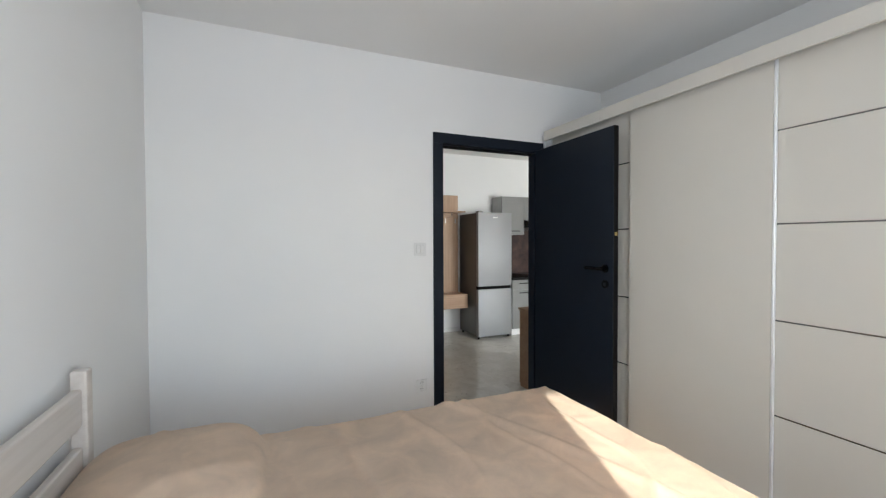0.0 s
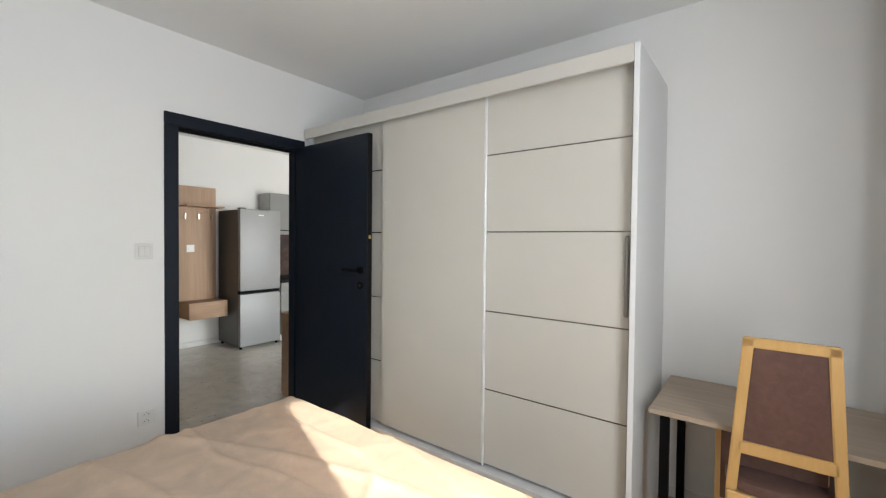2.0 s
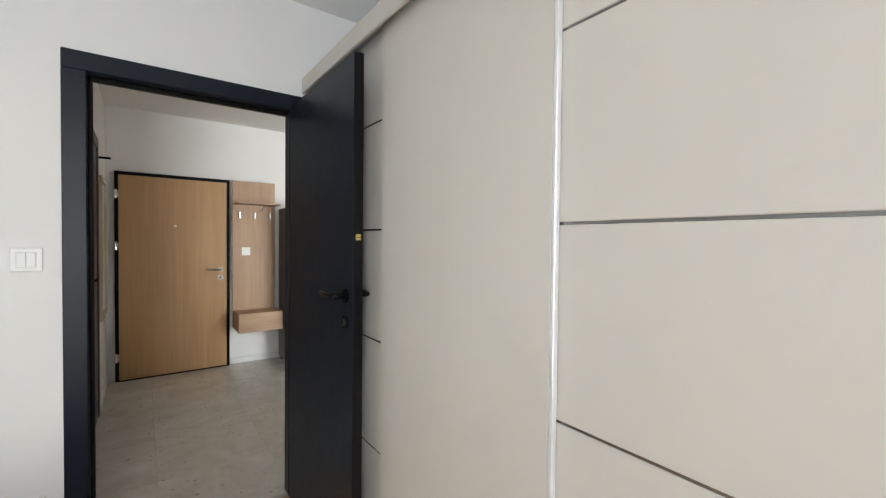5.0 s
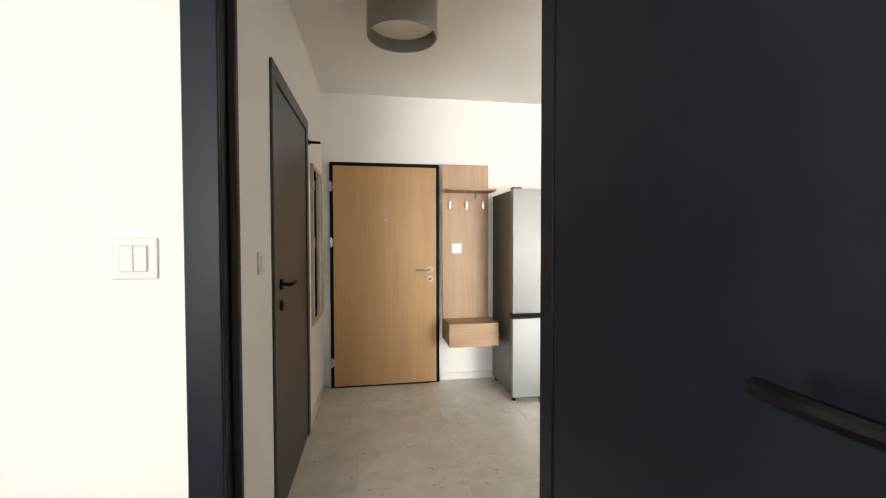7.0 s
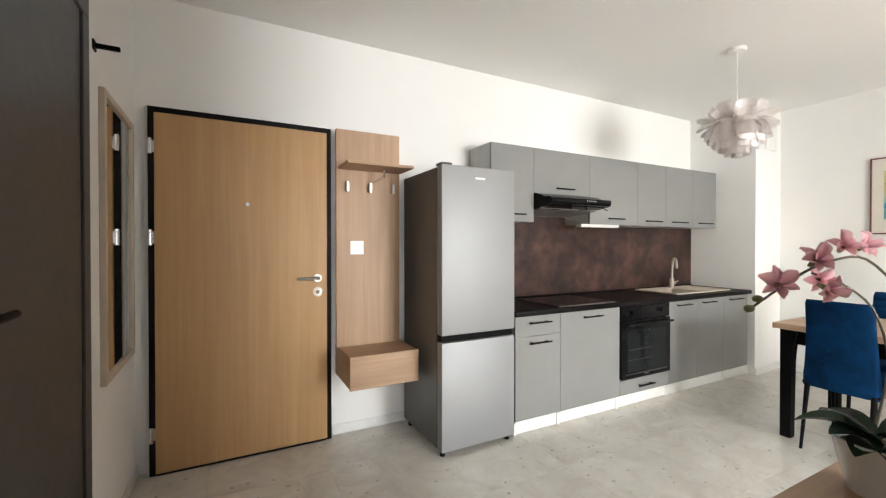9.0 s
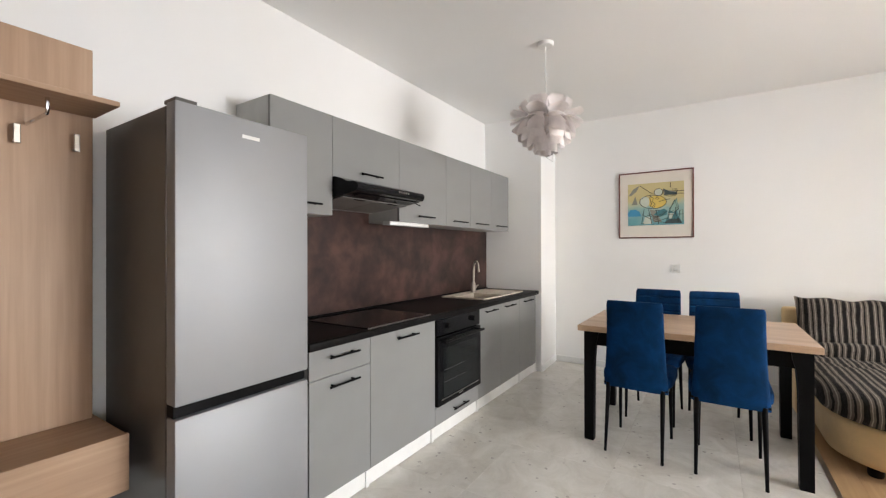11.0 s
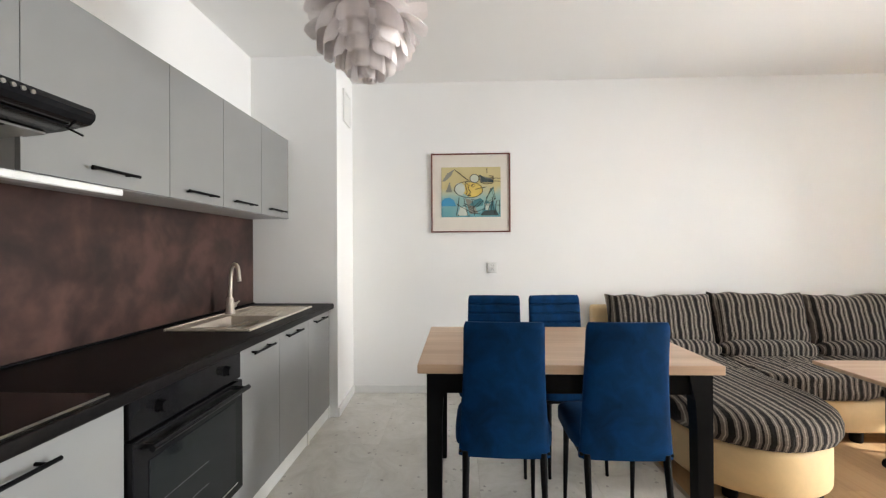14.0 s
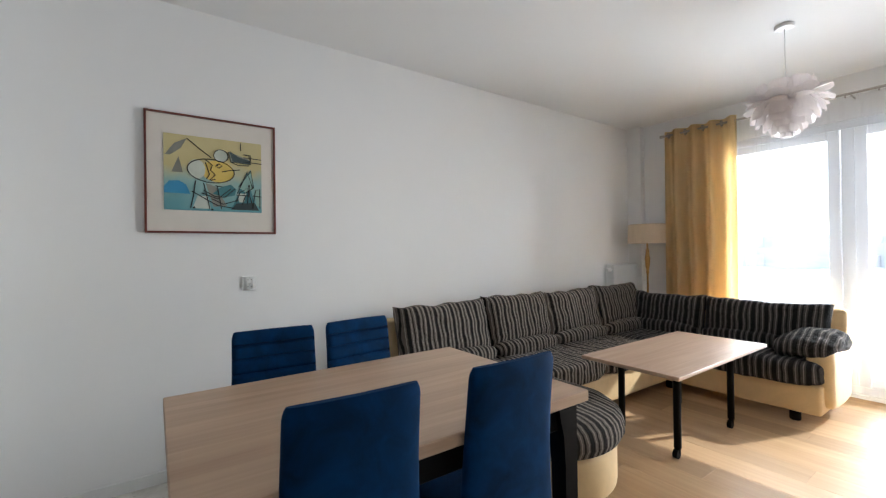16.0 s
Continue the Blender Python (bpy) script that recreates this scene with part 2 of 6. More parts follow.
OAK_DOOR = timber("oak_door_veneer", (0.43, 0.245, 0.105), (0.55, 0.335, 0.155), 2, 0.45, 34, 1.5, 0.06)
OAK_RACK = timber("sonoma_oak_upright", (0.35, 0.215, 0.13), (0.49, 0.325, 0.21), 2, 0.5, 50, 2.0)
OAK_BOX = timber("sonoma_oak_level", (0.36, 0.22, 0.135), (0.50, 0.335, 0.215), 0, 0.5, 50, 2.0)
OAK_TABLE = timber("table_oak", (0.40, 0.26, 0.165), (0.62, 0.44, 0.30), 1, 0.42, 24, 1.7)
OAK_COFFEE = timber("coffee_table_oak", (0.38, 0.25, 0.165), (0.52, 0.37, 0.26), 1, 0.4, 40, 2.6)
OAK_DESK = timber("desk_oak", (0.33, 0.25, 0.18), (0.47, 0.38, 0.29), 1, 0.45, 45, 2.2)
BEECH = timber("beech_frame", (0.56, 0.34, 0.12), (0.68, 0.44, 0.18), 2, 0.4, 50, 2.0)
PALE_WOOD = timber("pale_headboard", (0.56, 0.51, 0.46), (0.68, 0.63, 0.58), 1, 0.5, 40, 2.0)
LAMINATE = timber("laminate_plank", (0.40, 0.25, 0.125), (0.55, 0.37, 0.20), 0, 0.46, 30, 2.0)
MIRROR_FRAME = timber("mirror_frame_oak", (0.52, 0.43, 0.34), (0.64, 0.55, 0.45), 2, 0.5, 50, 2.0)
DARK_CHERRY = timber("cherry_frame", (0.10, 0.022, 0.015), (0.19, 0.05, 0.032), 2, 0.35, 50, 2.0)
WARDROBE = plain("wardrobe_cream", (0.63, 0.605, 0.55), 0.42, vary=0.015, scale=3, bumps=0.03, bscale=400)
WARDROBE_SIDE = plain("wardrobe_white", (0.76, 0.765, 0.76), 0.45, vary=0.015, scale=3, bumps=0.03)
INLAY = plain("metal_inlay", (0.30, 0.29, 0.28), 0.22, 0.9, bumps=0)
ALU = plain("white_aluminium", (0.80, 0.81, 0.82), 0.3, 0.3)
FILTER = plain("filter_mesh", (0.30, 0.285, 0.265), 0.42, 0.5, vary=0.1, scale=8, bumps=0.2, bscale=900)
HANDLE_GREY = plain("satin_grey_handle", (0.34, 0.33, 0.31), 0.35, 0.6)
VELVET = weave("navy_velvet", (0.0008, 0.027, 0.090), 0.85, 0.06, 9.0, 0.35, 700, (0.15, 0.4, 0.9))
BEDSPREAD = weave("beige_velour", (0.86, 0.685, 0.525), 0.85, 0.4, 7.0, 0.12, 500, (1, 0.9, 0.75))
CREAM_LEATHER = weave("cream_suede", (0.72, 0.53, 0.28), 0.6, 0.2, 6.0, 0.08, 300, (1, 0.9, 0.7))
BROWN_LEATHER = weave("brown_upholstery", (0.115, 0.058, 0.045), 0.6, 0.15, 30.0, 0.18, 500)
# One cloth in two tones; the window side's shade is mixed into its colours.
STRIPE_Y, STRIPE_X_SHADED = striped("sofa_stripes_along_wall", 1, 0.072, (0.018, 0.0165, 0.0160), (0.165, 0.141, 0.118), (0.40, 0.355, 0.30)), striped("sofa_stripes_by_window_shaded", 0, 0.088, (0.012, 0.0120, 0.0130), (0.070, 0.064, 0.060), (0.22, 0.20, 0.18))
TERRAZZO = terrazzo("terrazzo_vinyl")
GLASS = glass_pane("window_glass")
MIRROR = plain("mirror_glass", (0.88, 0.89, 0.88), 0.02, 1.0, vary=0.0, bumps=0)
PVC = plain("white_pvc", (0.80, 0.81, 0.82), 0.35, vary=0.02)
YELLOW_DRAPE = drape("mustard_curtain", (0.82, 0.745, 0.47), 0.42, 0.0, (0.92, 0.60, 0.27))
SHEER = drape("white_sheer", (0.76, 0.80, 0.87), 0.5, 0.85)
BLOB_DRAPE = blob_print("printed_curtain")
PETAL = drape("white_lamp_petal", (0.98, 0.945, 0.935), 0.54)
SHADE = drape("cream_lampshade", (0.84, 0.71, 0.54), 0.4)
GOLD = plain("antique_gold", (0.50, 0.30, 0.11), 0.3, 0.9)
WHITE_PLASTIC = plain("white_plastic", (0.76, 0.76, 0.745), 0.3, vary=0.02, bumps=0)
RADIATOR_WHITE = plain("radiator_enamel", (0.78, 0.79, 0.78), 0.3, vary=0.02)
POT = plain("white_ceramic", (0.75, 0.74, 0.72), 0.15, vary=0.03, bumps=0)
SOIL = plain("bark_soil", (0.035, 0.022, 0.014), 0.9, vary=0.5, scale=60, bumps=0.5, bscale=120)
LEAF = plain("orchid_leaf", (0.018, 0.045, 0.022), 0.22, vary=0.25, scale=20, bumps=0.05)
STEM = plain("orchid_stem", (0.075, 0.060, 0.035), 0.5, vary=0.2)
BUD = plain("orchid_bud", (0.22, 0.23, 0.09), 0.5, vary=0.2)
LAMP_DRUM = plain("satin_steel_drum", (0.30, 0.29, 0.27), 0.35, 0.7, vary=0.05)
DIFFUSER = plain("opal_diffuser", (0.82, 0.82, 0.80), 0.5, vary=0.01, bumps=0)
MAT_BOARD = plain("passepartout", (0.72, 0.67, 0.60), 0.8, vary=0.02)
FACADE = plain("facade_render", (0.55, 0.54, 0.52), 0.85)
CONCRETE = plain("balcony_concrete", (0.42, 0.42, 0.41), 0.8)
FIELD = plain("far_ground", (0.62, 0.62, 0.60), 0.9, vary=0.25, scale=0.05, bumps=0)
# Distance haze is put into this pale tree colour.
HAZED_TREES = plain("far_trees_hazed", (0.74, 0.67, 0.58), 0.9, vary=0.12, scale=0.4, bumps=0)


def petal_pink(name):
    m, nt, p = mat(name)
    v = coords(nt)
    n = noise_tex(nt, v, 60.0, 4, 0.6, 1.2)
    far = nt.nodes.new("ShaderNodeVectorMath")
    far.operation = "LENGTH"
    nt.links.new(v, far.inputs[0])
    f = maths(nt, "ADD", maths(nt, "MULTIPLY", far.outputs["Value"], 20.0), maths(nt, "MULTIPLY", maths(nt, "SUBTRACT", n, 0.5), 0.7))
    nt.links.new(ramp(nt, f, [(0.15, (0.62, 0.10, 0.26)), (0.45, (0.86, 0.34, 0.48)), (0.70, (0.95, 0.66, 0.70)), (0.95, (0.97, 0.86, 0.84))]), p.inputs["Base Color"])
    p.inputs["Roughness"].default_value = 0.55
    tl, mx = nt.nodes.new("ShaderNodeBsdfTranslucent"), nt.nodes.new("ShaderNodeMixShader")
    tl.inputs[0].default_value, mx.inputs[0].default_value = (0.96, 0.70, 0.74, 1), 0.6
    nt.links.new(p.outputs[0], mx.inputs[1])
    nt.links.new(tl.outputs[0], mx.inputs[2])
    nt.links.new(mx.outputs[0], nt.nodes["Material Output"].inputs[0])
    return m


PINK = petal_pink("orchid_petal")
for m_, level in ((VELVET, 0.12), (WORKTOP, 0.07), (NAVY, 0.28), (BLACK, 0.08), (BROWNBLACK, 0.08), (NAVY_EDGE, 0.15), (OVENGLASS, 0.22), (BLACK_GLOSS, 0.14), (HOB, 0.16), (SPLASH, 0.30), (LAMINATE, 0.35), (LEVER_BLACK, 0.25)):
    m_.node_tree.nodes["Principled BSDF"].inputs["Specular IOR Level"].default_value = level


# ---- building blocks ----
def mesh_of(name, bm, material, smooth=False, angle=35):
    me = bpy.data.meshes.new(name)
    bmesh.ops.recalc_face_normals(bm, faces=bm.faces)
    if smooth:
        for f in bm.faces:
            f.smooth = True
        for e in bm.edges:
            if len(e.link_faces) == 2 and e.calc_face_angle(0) > radians(angle):
                e.smooth = False
    bm.to_mesh(me)
    bm.free()
    me.materials.append(material)
    return me


def thing(name, loc=(0, 0, 0), label="", category="", group="", kind=""):
    ob = new(name)
    ob.empty_display_size = 0.1
    ob.location = loc
    return tagged(ob, label, category, group, kind)


def part(name, bm, material, parent, label="", smooth=False, angle=35):
    """One mesh under a thing or part; the bmesh is in the parent's own space."""
    ob = new(name, mesh_of(name, bm, material, smooth, angle))
    ob.parent = parent
    return tagged(ob, label)


def solid(name, bm, material, label="", category="", group="", kind="", smooth=False, angle=35):
    """A thing of one mesh."""
    return tagged(new(name, mesh_of(name, bm, material, smooth, angle)), label, category, group, kind)


def box(lo, hi, bev=0.0, seg=1, into=None):
    bm = bmesh.new()
    r = bmesh.ops.create_cube(bm, size=1)
    for v in r["verts"]:
        v.co = Vector([(a + b) / 2 + c * (b - a) for a, b, c in zip(lo, hi, v.co)])
    if bev:
        bmesh.ops.bevel(bm, geom=list(bm.edges), offset=bev, segments=seg, affect="EDGES", profile=0.5)
    return merge(into, bm)


def merge(into, bm):
    if into is None:
        return bm
    me = bpy.data.meshes.new("join")
    bm.to_mesh(me)
    bm.free()
    into.from_mesh(me)
    bpy.data.meshes.remove(me)
    return into


def rod(p0, p1, r0, r1=None, n=14, into=None):
    p0, p1 = Vector(p0), Vector(p1)
    bm = bmesh.new()
    bmesh.ops.create_cone(bm, cap_ends=True, segments=n, radius1=r0, radius2=r0 if r1 is None else r1, depth=(p1 - p0).length)
    q = (p1 - p0).to_track_quat("Z", "Y").to_matrix().to_4x4()
    bm.transform(Matrix.Translation((p0 + p1) / 2) @ q)
    return merge(into, bm)


def lathe(profile, n=28, centre=(0, 0, 0), into=None):
    """Turns a list of (radius, height) round the upright axis."""
    bm = bmesh.new()
    rings = []
    for r, z in profile:
        rings.append([bm.verts.new((centre[0] + r * math.cos(2 * math.pi * k / n), centre[1] + r * math.sin(2 * math.pi * k / n), centre[2] + z)) for k in range(n)])
    for a, b in zip(rings, rings[1:]):
        for k in range(n):
            bm.faces.new((a[k], a[(k + 1) % n], b[(k + 1) % n], b[k]))
    for ring in (rings[0], rings[-1]):
        bm.faces.new(ring)
    return merge(into, bm)


def tube(points, r, n=8, into=None, closed=False, taper=None):
    """A round bar swept along a line of points."""
    pts = [Vector(p) for p in points]
    bm, rings, up = bmesh.new(), [], Vector((0.013, 0.021, 1))
    for i, p in enumerate(pts):
        a, b = (pts[i - 1], pts[(i + 1) % len(pts)]) if closed else (pts[max(i - 1, 0)], pts[min(i + 1, len(pts) - 1)])
        d = (b - a).normalized()
        s = d.cross(up)
        s = s.normalized() if s.length > 1e-4 else Vector((1, 0, 0))
        t = s.cross(d)
        up = t if abs(d.z) > 0.8 else up
        rr = r if taper is None else r + (taper - r) * i / (len(pts) - 1)
        rings.append([bm.verts.new(p + rr * (math.cos(2 * math.pi * k / n) * s + math.sin(2 * math.pi * k / n) * t)) for k in range(n)])
    pairs = list(zip(rings, rings[1:])) + ([(rings[-1], rings[0])] if closed else [])
    for a, b in pairs:
        for k in range(n):
            bm.faces.new((a[k], a[(k + 1) % n], b[(k + 1) % n], b[k]))
    if not closed:
        bm.faces.new(rings[0]), bm.faces.new(rings[-1])
    return merge(into, bm)


def arc(p0, p1, p2, n=8):
    """Points on the curve from p0 to p2 that p1 pulls."""
    p0, p1, p2 = Vector(p0), Vector(p1), Vector(p2)
    return [(1 - t) ** 2 * p0 + 2 * t * (1 - t) * p1 + t * t * p2 for t in (k / n for k in range(n + 1))]


def prism(outline, z0, z1, bev=0.0, seg=2, into=None):
    """An upright prism over a plan outline."""
    bm = bmesh.new()
    low = bm.faces.new([bm.verts.new((x, y, z0)) for x, y in outline])
    top = bmesh.ops.extrude_face_region(bm, geom=[low])
    bmesh.ops.translate(bm, verts=[v for v in top["geom"] if isinstance(v, bmesh.types.BMVert)], vec=(0, 0, z1 - z0))
    if bev:
        rim = [e for e in bm.edges if e.calc_face_angle(0) > radians(50)]
        bmesh.ops.bevel(bm, geom=rim, offset=bev, segments=seg, affect="EDGES", profile=0.5)
    return merge(into, bm)


def pillow(lo, hi, power=3.2, cuts=14, wrinkle=0.006, seed=0.0, sag=0.0, into=None):
    """A stuffed cushion: a box rounded to a superellipsoid with shallow creases."""
    bm = bmesh.new()
    bmesh.ops.create_cube(bm, size=2)
    bmesh.ops.subdivide_edges(bm, edges=list(bm.edges), cuts=cuts, use_grid_fill=True)
    mid = (Vector(lo) + Vector(hi)) / 2
    half = (Vector(hi) - Vector(lo)) / 2
    for v in bm.verts:
        c = v.co.copy()
        k = sum(abs(a) ** power for a in c) ** (1 / power)
        u = c / k
        n = noise.noise(Vector((u.x * half.x * 9 + seed, u.y * half.y * 9, u.z * half.z * 9)))
        n += 0.6 * noise.noise(Vector((u.x * half.x * 26 + seed, u.y * half.y * 26 + 3, u.z * half.z * 26)))
        w = Vector([a * b for a, b in zip(u, half)])
        v.co = mid + w + u.normalized() * n * wrinkle - Vector((0, 0, sag * max(0, u.z) * (1 - u.x * u.x) * (1 - u.y * u.y)))
    return merge(into, bm)


def cushion(w, h, t, seed=0.0, wrinkle=0.013, cuts=34):
    """A boxy stuffed pillow: thickness along x, width along y, height along z, with drawn-out corners."""
    bm, sides = bmesh.new(), []
    for s in (1, -1):
        g = []
        for i in range(cuts + 1):
            row = []
            for j in range(cuts + 1):
                u, v = 2 * i / cuts - 1, 2 * j / cuts - 1
                y = u * w / 2 * (1 - 0.035 * (1 - v * v))
                z = v * h / 2 * (1 - 0.075 * (1 - u * u) * (1 if v > 0 else 0.4))
                rim = ((1 - abs(u) ** 5) * (1 - abs(v) ** 5))
                p = Vector((0, y * 11 + seed, z * 11))
                crease = noise.noise(p) + 0.7 * noise.noise(p * 2.3) * (abs(u) ** 2 + abs(v) ** 2)
                x = s * t / 2 * rim ** 0.40 + wrinkle * crease * rim ** 0.3
                z += 0.020 * noise.noise(Vector((seed, u * 3, v * 2))) * abs(v)
                edge = i in (0, cuts) or j in (0, cuts)
                row.append(sides[0][i][j] if edge and sides else bm.verts.new((x if not edge else 0.006 * crease, y, z)))
            g.append(row)
        sides.append(g)
        for i in range(cuts):
            for j in range(cuts):
                bm.faces.new((g[i][j], g[i + 1][j], g[i + 1][j + 1], g[i][j + 1]))
    return bm


def wall(name, x0, x1, y0, y1, z0, z1, holes=(), along="x", material=None, label="white painted plaster wall"):
    """A straight wall with openings (a, b, low, high) along its length."""
    bm = bmesh.new()
    s0, s1 = (x0, x1) if along == "x" else (y0, y1)

    def piece(a, b, lo, hi):
        if b - a > 1e-4 and hi - lo > 1e-4:
            box((a, y0, lo) if along == "x" else (x0, a, lo), (b, y1, hi) if along == "x" else (x1, b, hi), into=bm)
    at = s0
    for a, b, lo, hi in sorted(holes):
        piece(at, a, z0, z1)
        piece(a, b, z0, lo)
        piece(a, b, hi, z1)
        at = b
    piece(at, s1, z0, z1)
    return solid(name, bm, material or WALL, label, "wall", kind="structure")


# ---- the shell ----
H = 2.62
X_BED, X_PART, X_LIV, X_HALL, X_EAST = -0.76, 2.53, 2.65, 0.93, 6.41
Y_NORTH, Y_LIVWIN, Y_BEDWIN = 2.78, -3.18, -3.45
DOOR_L, DOOR_R = 1.036, 1.846

wall("wall_bedroom_north", X_BED - 0.15, X_PART, 0.0, 0.12, 0, H, [(DOOR_L - 0.03, DOOR_R + 0.03, 0, 2.075)])
wall("wall_bedroom_west", X_BED - 0.15, X_BED, Y_BEDWIN - 0.3, 0.0, 0, H, along="y")
wall("wall_bedroom_south", X_BED, X_PART, Y_BEDWIN - 0.3, Y_BEDWIN, 0, H, [(0.05, 0.95, 0.45, 2.35)])
wall("wall_partition", X_PART, X_LIV, Y_BEDWIN - 0.3, 0.12, 0, H, along="y")
wall("wall_bathroom", X_HALL - 0.12, X_HALL, 0.12, Y_NORTH, 0, H, [(0.95, 1.87, 0, 2.07)], along="y")
wall("wall_north", X_HALL - 0.12, X_EAST + 0.2, Y_NORTH, Y_NORTH + 0.22, 0, H, [(1.03, 1.945, 0, 1.98)])
wall("wall_east", X_EAST, X_EAST + 0.2, Y_LIVWIN - 0.24, Y_NORTH, 0, H, along="y")
wall("wall_living_south", X_LIV, X_EAST, Y_LIVWIN - 0.24, Y_LIVWIN, 0, H, [(3.15, 5.47, 0.03, 2.255)])
solid("wall_chase", prism([(5.89, 2.145), (X_EAST, 2.166), (X_EAST, Y_NORTH), (5.89, Y_NORTH)], 0, H), WALL, "white painted boxed-in duct beside the kitchen", "wall", kind="structure")
solid("wall_pier", box((6.25, Y_LIVWIN, 0), (X_EAST, -3.10, H)), WALL, "shallow white plastered pier in the living room corner", "wall", kind="structure")
bm = box((X_BED - 0.15, Y_BEDWIN - 0.3, H), (X_EAST + 0.2, Y_NORTH + 0.22, H + 0.25))
solid("ceiling", bm, CEIL, "white painted flat ceiling", "ceiling", kind="structure")
# Unseen backing that keeps outside light from leaking round the bathroom door.
solid("bathroom_light_stop", box((X_HALL - 0.30, 0.12, 0), (X_HALL - 0.26, Y_NORTH, H)), WALL, "unseen wall added behind the bathroom door against stray daylight", "wall", kind="structure")

# floors: a slab, then tiles and planks laid on it
solid("floor_slab", box((X_BED - 0.15, Y_BEDWIN - 0.3, -0.25), (X_EAST + 0.2, Y_NORTH + 0.22, -0.012)), plain("screed", (0.22, 0.21, 0.19), 0.9), "grey screed under the floor coverings", "floor", kind="structure")

# skirting
def skirting(name, lo, hi):
    solid(name, box(lo, hi, 0.003), TRIM, "low white painted skirting board", "baseboard", kind="structure")

skirting("baseboard_east", (X_EAST - 0.012, -3.10, 0), (X_EAST, 2.154, 0.065))
solid("baseboard_chase", prism([(5.892, 2.133), (X_EAST - 0.012, 2.154), (X_EAST - 0.012, 2.1655), (5.892, 2.145)], 0, 0.065), TRIM, "low white painted skirting board", "baseboard", kind="structure")
skirting("baseboard_north", (1.985, Y_NORTH - 0.012, 0), (3.05, Y_NORTH, 0.065))
skirting("baseboard_bath_south", (X_HALL, 0.12, 0), (X_HALL + 0.012, 0.89, 0.065))
skirting("baseboard_bath_north", (X_HALL, 1.92, 0), (X_HALL + 0.012, Y_NORTH, 0.065))
skirting("baseboard_bedroom_north", (X_BED, -0.012, 0), (0.955, 0.0, 0.06))
skirting("baseboard_bedroom_west", (X_BED, Y_BEDWIN, 0), (X_BED + 0.012, -0.012, 0.06))
skirting("baseboard_bedroom_east", (X_PART - 0.012, Y_BEDWIN, 0), (X_PART, -2.44, 0.06))


# ---- doors ----
def lever(parent, at, out, run, r=0.009, material=None, rose=0.026, reach=0.05, length=0.13):
    """A lever handle: a round rose, a neck and a bar. out and run are unit vectors."""
    m = material or BLACK
    at, out, run = Vector(at), Vector(out), Vector(run)
    h = part("door_handle", rod(at, at + out * 0.009, rose, n=24), m, parent, smooth=True)
    pts = [at, at + out * reach * 0.7] + arc(at + out * reach * 0.8, at + out * reach, at + out * reach + run * 0.02, 5) + [at + out * reach * 1.02 + run * length * 0.6, at + out * reach * 0.95 + run * length]
    part("lever", tube(pts, r, 10), m, h, smooth=True)
    return h


def escutcheon(parent, at, out, material=None, r=0.026):
    at, out = Vector(at), Vector(out)
    e = part("keyhole_rose", rod(at, at + out * 0.008, r, n=24), material or BLACK, parent, smooth=True)
    part("cylinder_lock", rod(at + out * 0.008, at + out * 0.013, r * 0.42, n=14), CHROME if material else NAVY_EDGE, e, smooth=True)
    return e


# bedroom door: casing, jamb liner and the leaf that stands open against the wardrobe
frame_1 = thing("door_frame", (1.44, 0, 0), "navy lacquered door casing and jamb of the bedroom", "door frame", kind="structure")
def rel(bm, t):
    bmesh.ops.translate(bm, verts=list(bm.verts), vec=-Vector(t.location))
    return bm

part("casing_left", rel(box((0.959, -0.014, 0), (DOOR_L, 0.0, 2.053), 0.003), frame_1), NAVY, frame_1)
part("casing_right", rel(box((1.886, -0.014, 0), (1.923, 0.0, 2.053), 0.003), frame_1), NAVY, frame_1)
part("casing_head", rel(box((0.959, -0.014, 2.053), (1.923, 0.0, 2.13), 0.003), frame_1), NAVY, frame_1)
part("jamb_left", rel(box((DOOR_L - 0.028, 0.001, 0), (DOOR_L, 0.13, 2.05), 0.002), frame_1), NAVY, frame_1)
part("jamb_right", rel(box((DOOR_R, 0.015, 0), (DOOR_R + 0.028, 0.096, 2.05), 0.003), frame_1), NAVY, frame_1)
part("jamb_seal", rel(box((DOOR_R + 0.010, 0.001, 0), (DOOR_R + 0.028, 0.0145, 2.05)), frame_1), BROWNBLACK, frame_1, "black rubber door seal")
part("jamb_head", rel(box((DOOR_L - 0.028, 0.001, 2.05), (DOOR_R + 0.028, 0.13, 2.074), 0.002), frame_1), NAVY, frame_1)
part("door_stop", rel(box((DOOR_L, 0.045, 0), (DOOR_L + 0.016, 0.062, 2.05), 0.002), frame_1), BROWNBLACK, frame_1, "black rubber door seal")
part("door_stop", rel(box((DOOR_L, 0.045, 2.034), (DOOR_R, 0.062, 2.05), 0.002), frame_1), BROWNBLACK, frame_1, "black rubber door seal")
for n, (a, b) in {"casing_left": (0.959, DOOR_L), "casing_right": (1.886, 1.950)}.items():
    part(n, rel(box((a, 0.12, 0), (b, 0.132, 2.053), 0.003), frame_1), NAVY, frame_1)
part("casing_head", rel(box((0.959, 0.12, 2.053), (1.950, 0.132, 2.13), 0.003), frame_1), NAVY, frame_1)

leaf = thing("door_1", (1.87, -0.02, 0), "navy flush door standing open against the wardrobe", "door", kind="structure")
part("door_leaf", rel(box((1.842, -0.820, 0.008), (1.880, -0.006, 2.065), 0.003), leaf), NAVY, leaf)
part("latch_plate", rel(box((1.851, -0.8230, 1.378), (1.871, -0.8195, 1.400), 0.001), leaf), BRASS, leaf, "brass latch plate on the door edge")
part("latch_slot", rel(box((1.853, -0.8236, 1.388), (1.869, -0.8228, 1.390), 0), leaf), BROWNBLACK, leaf)
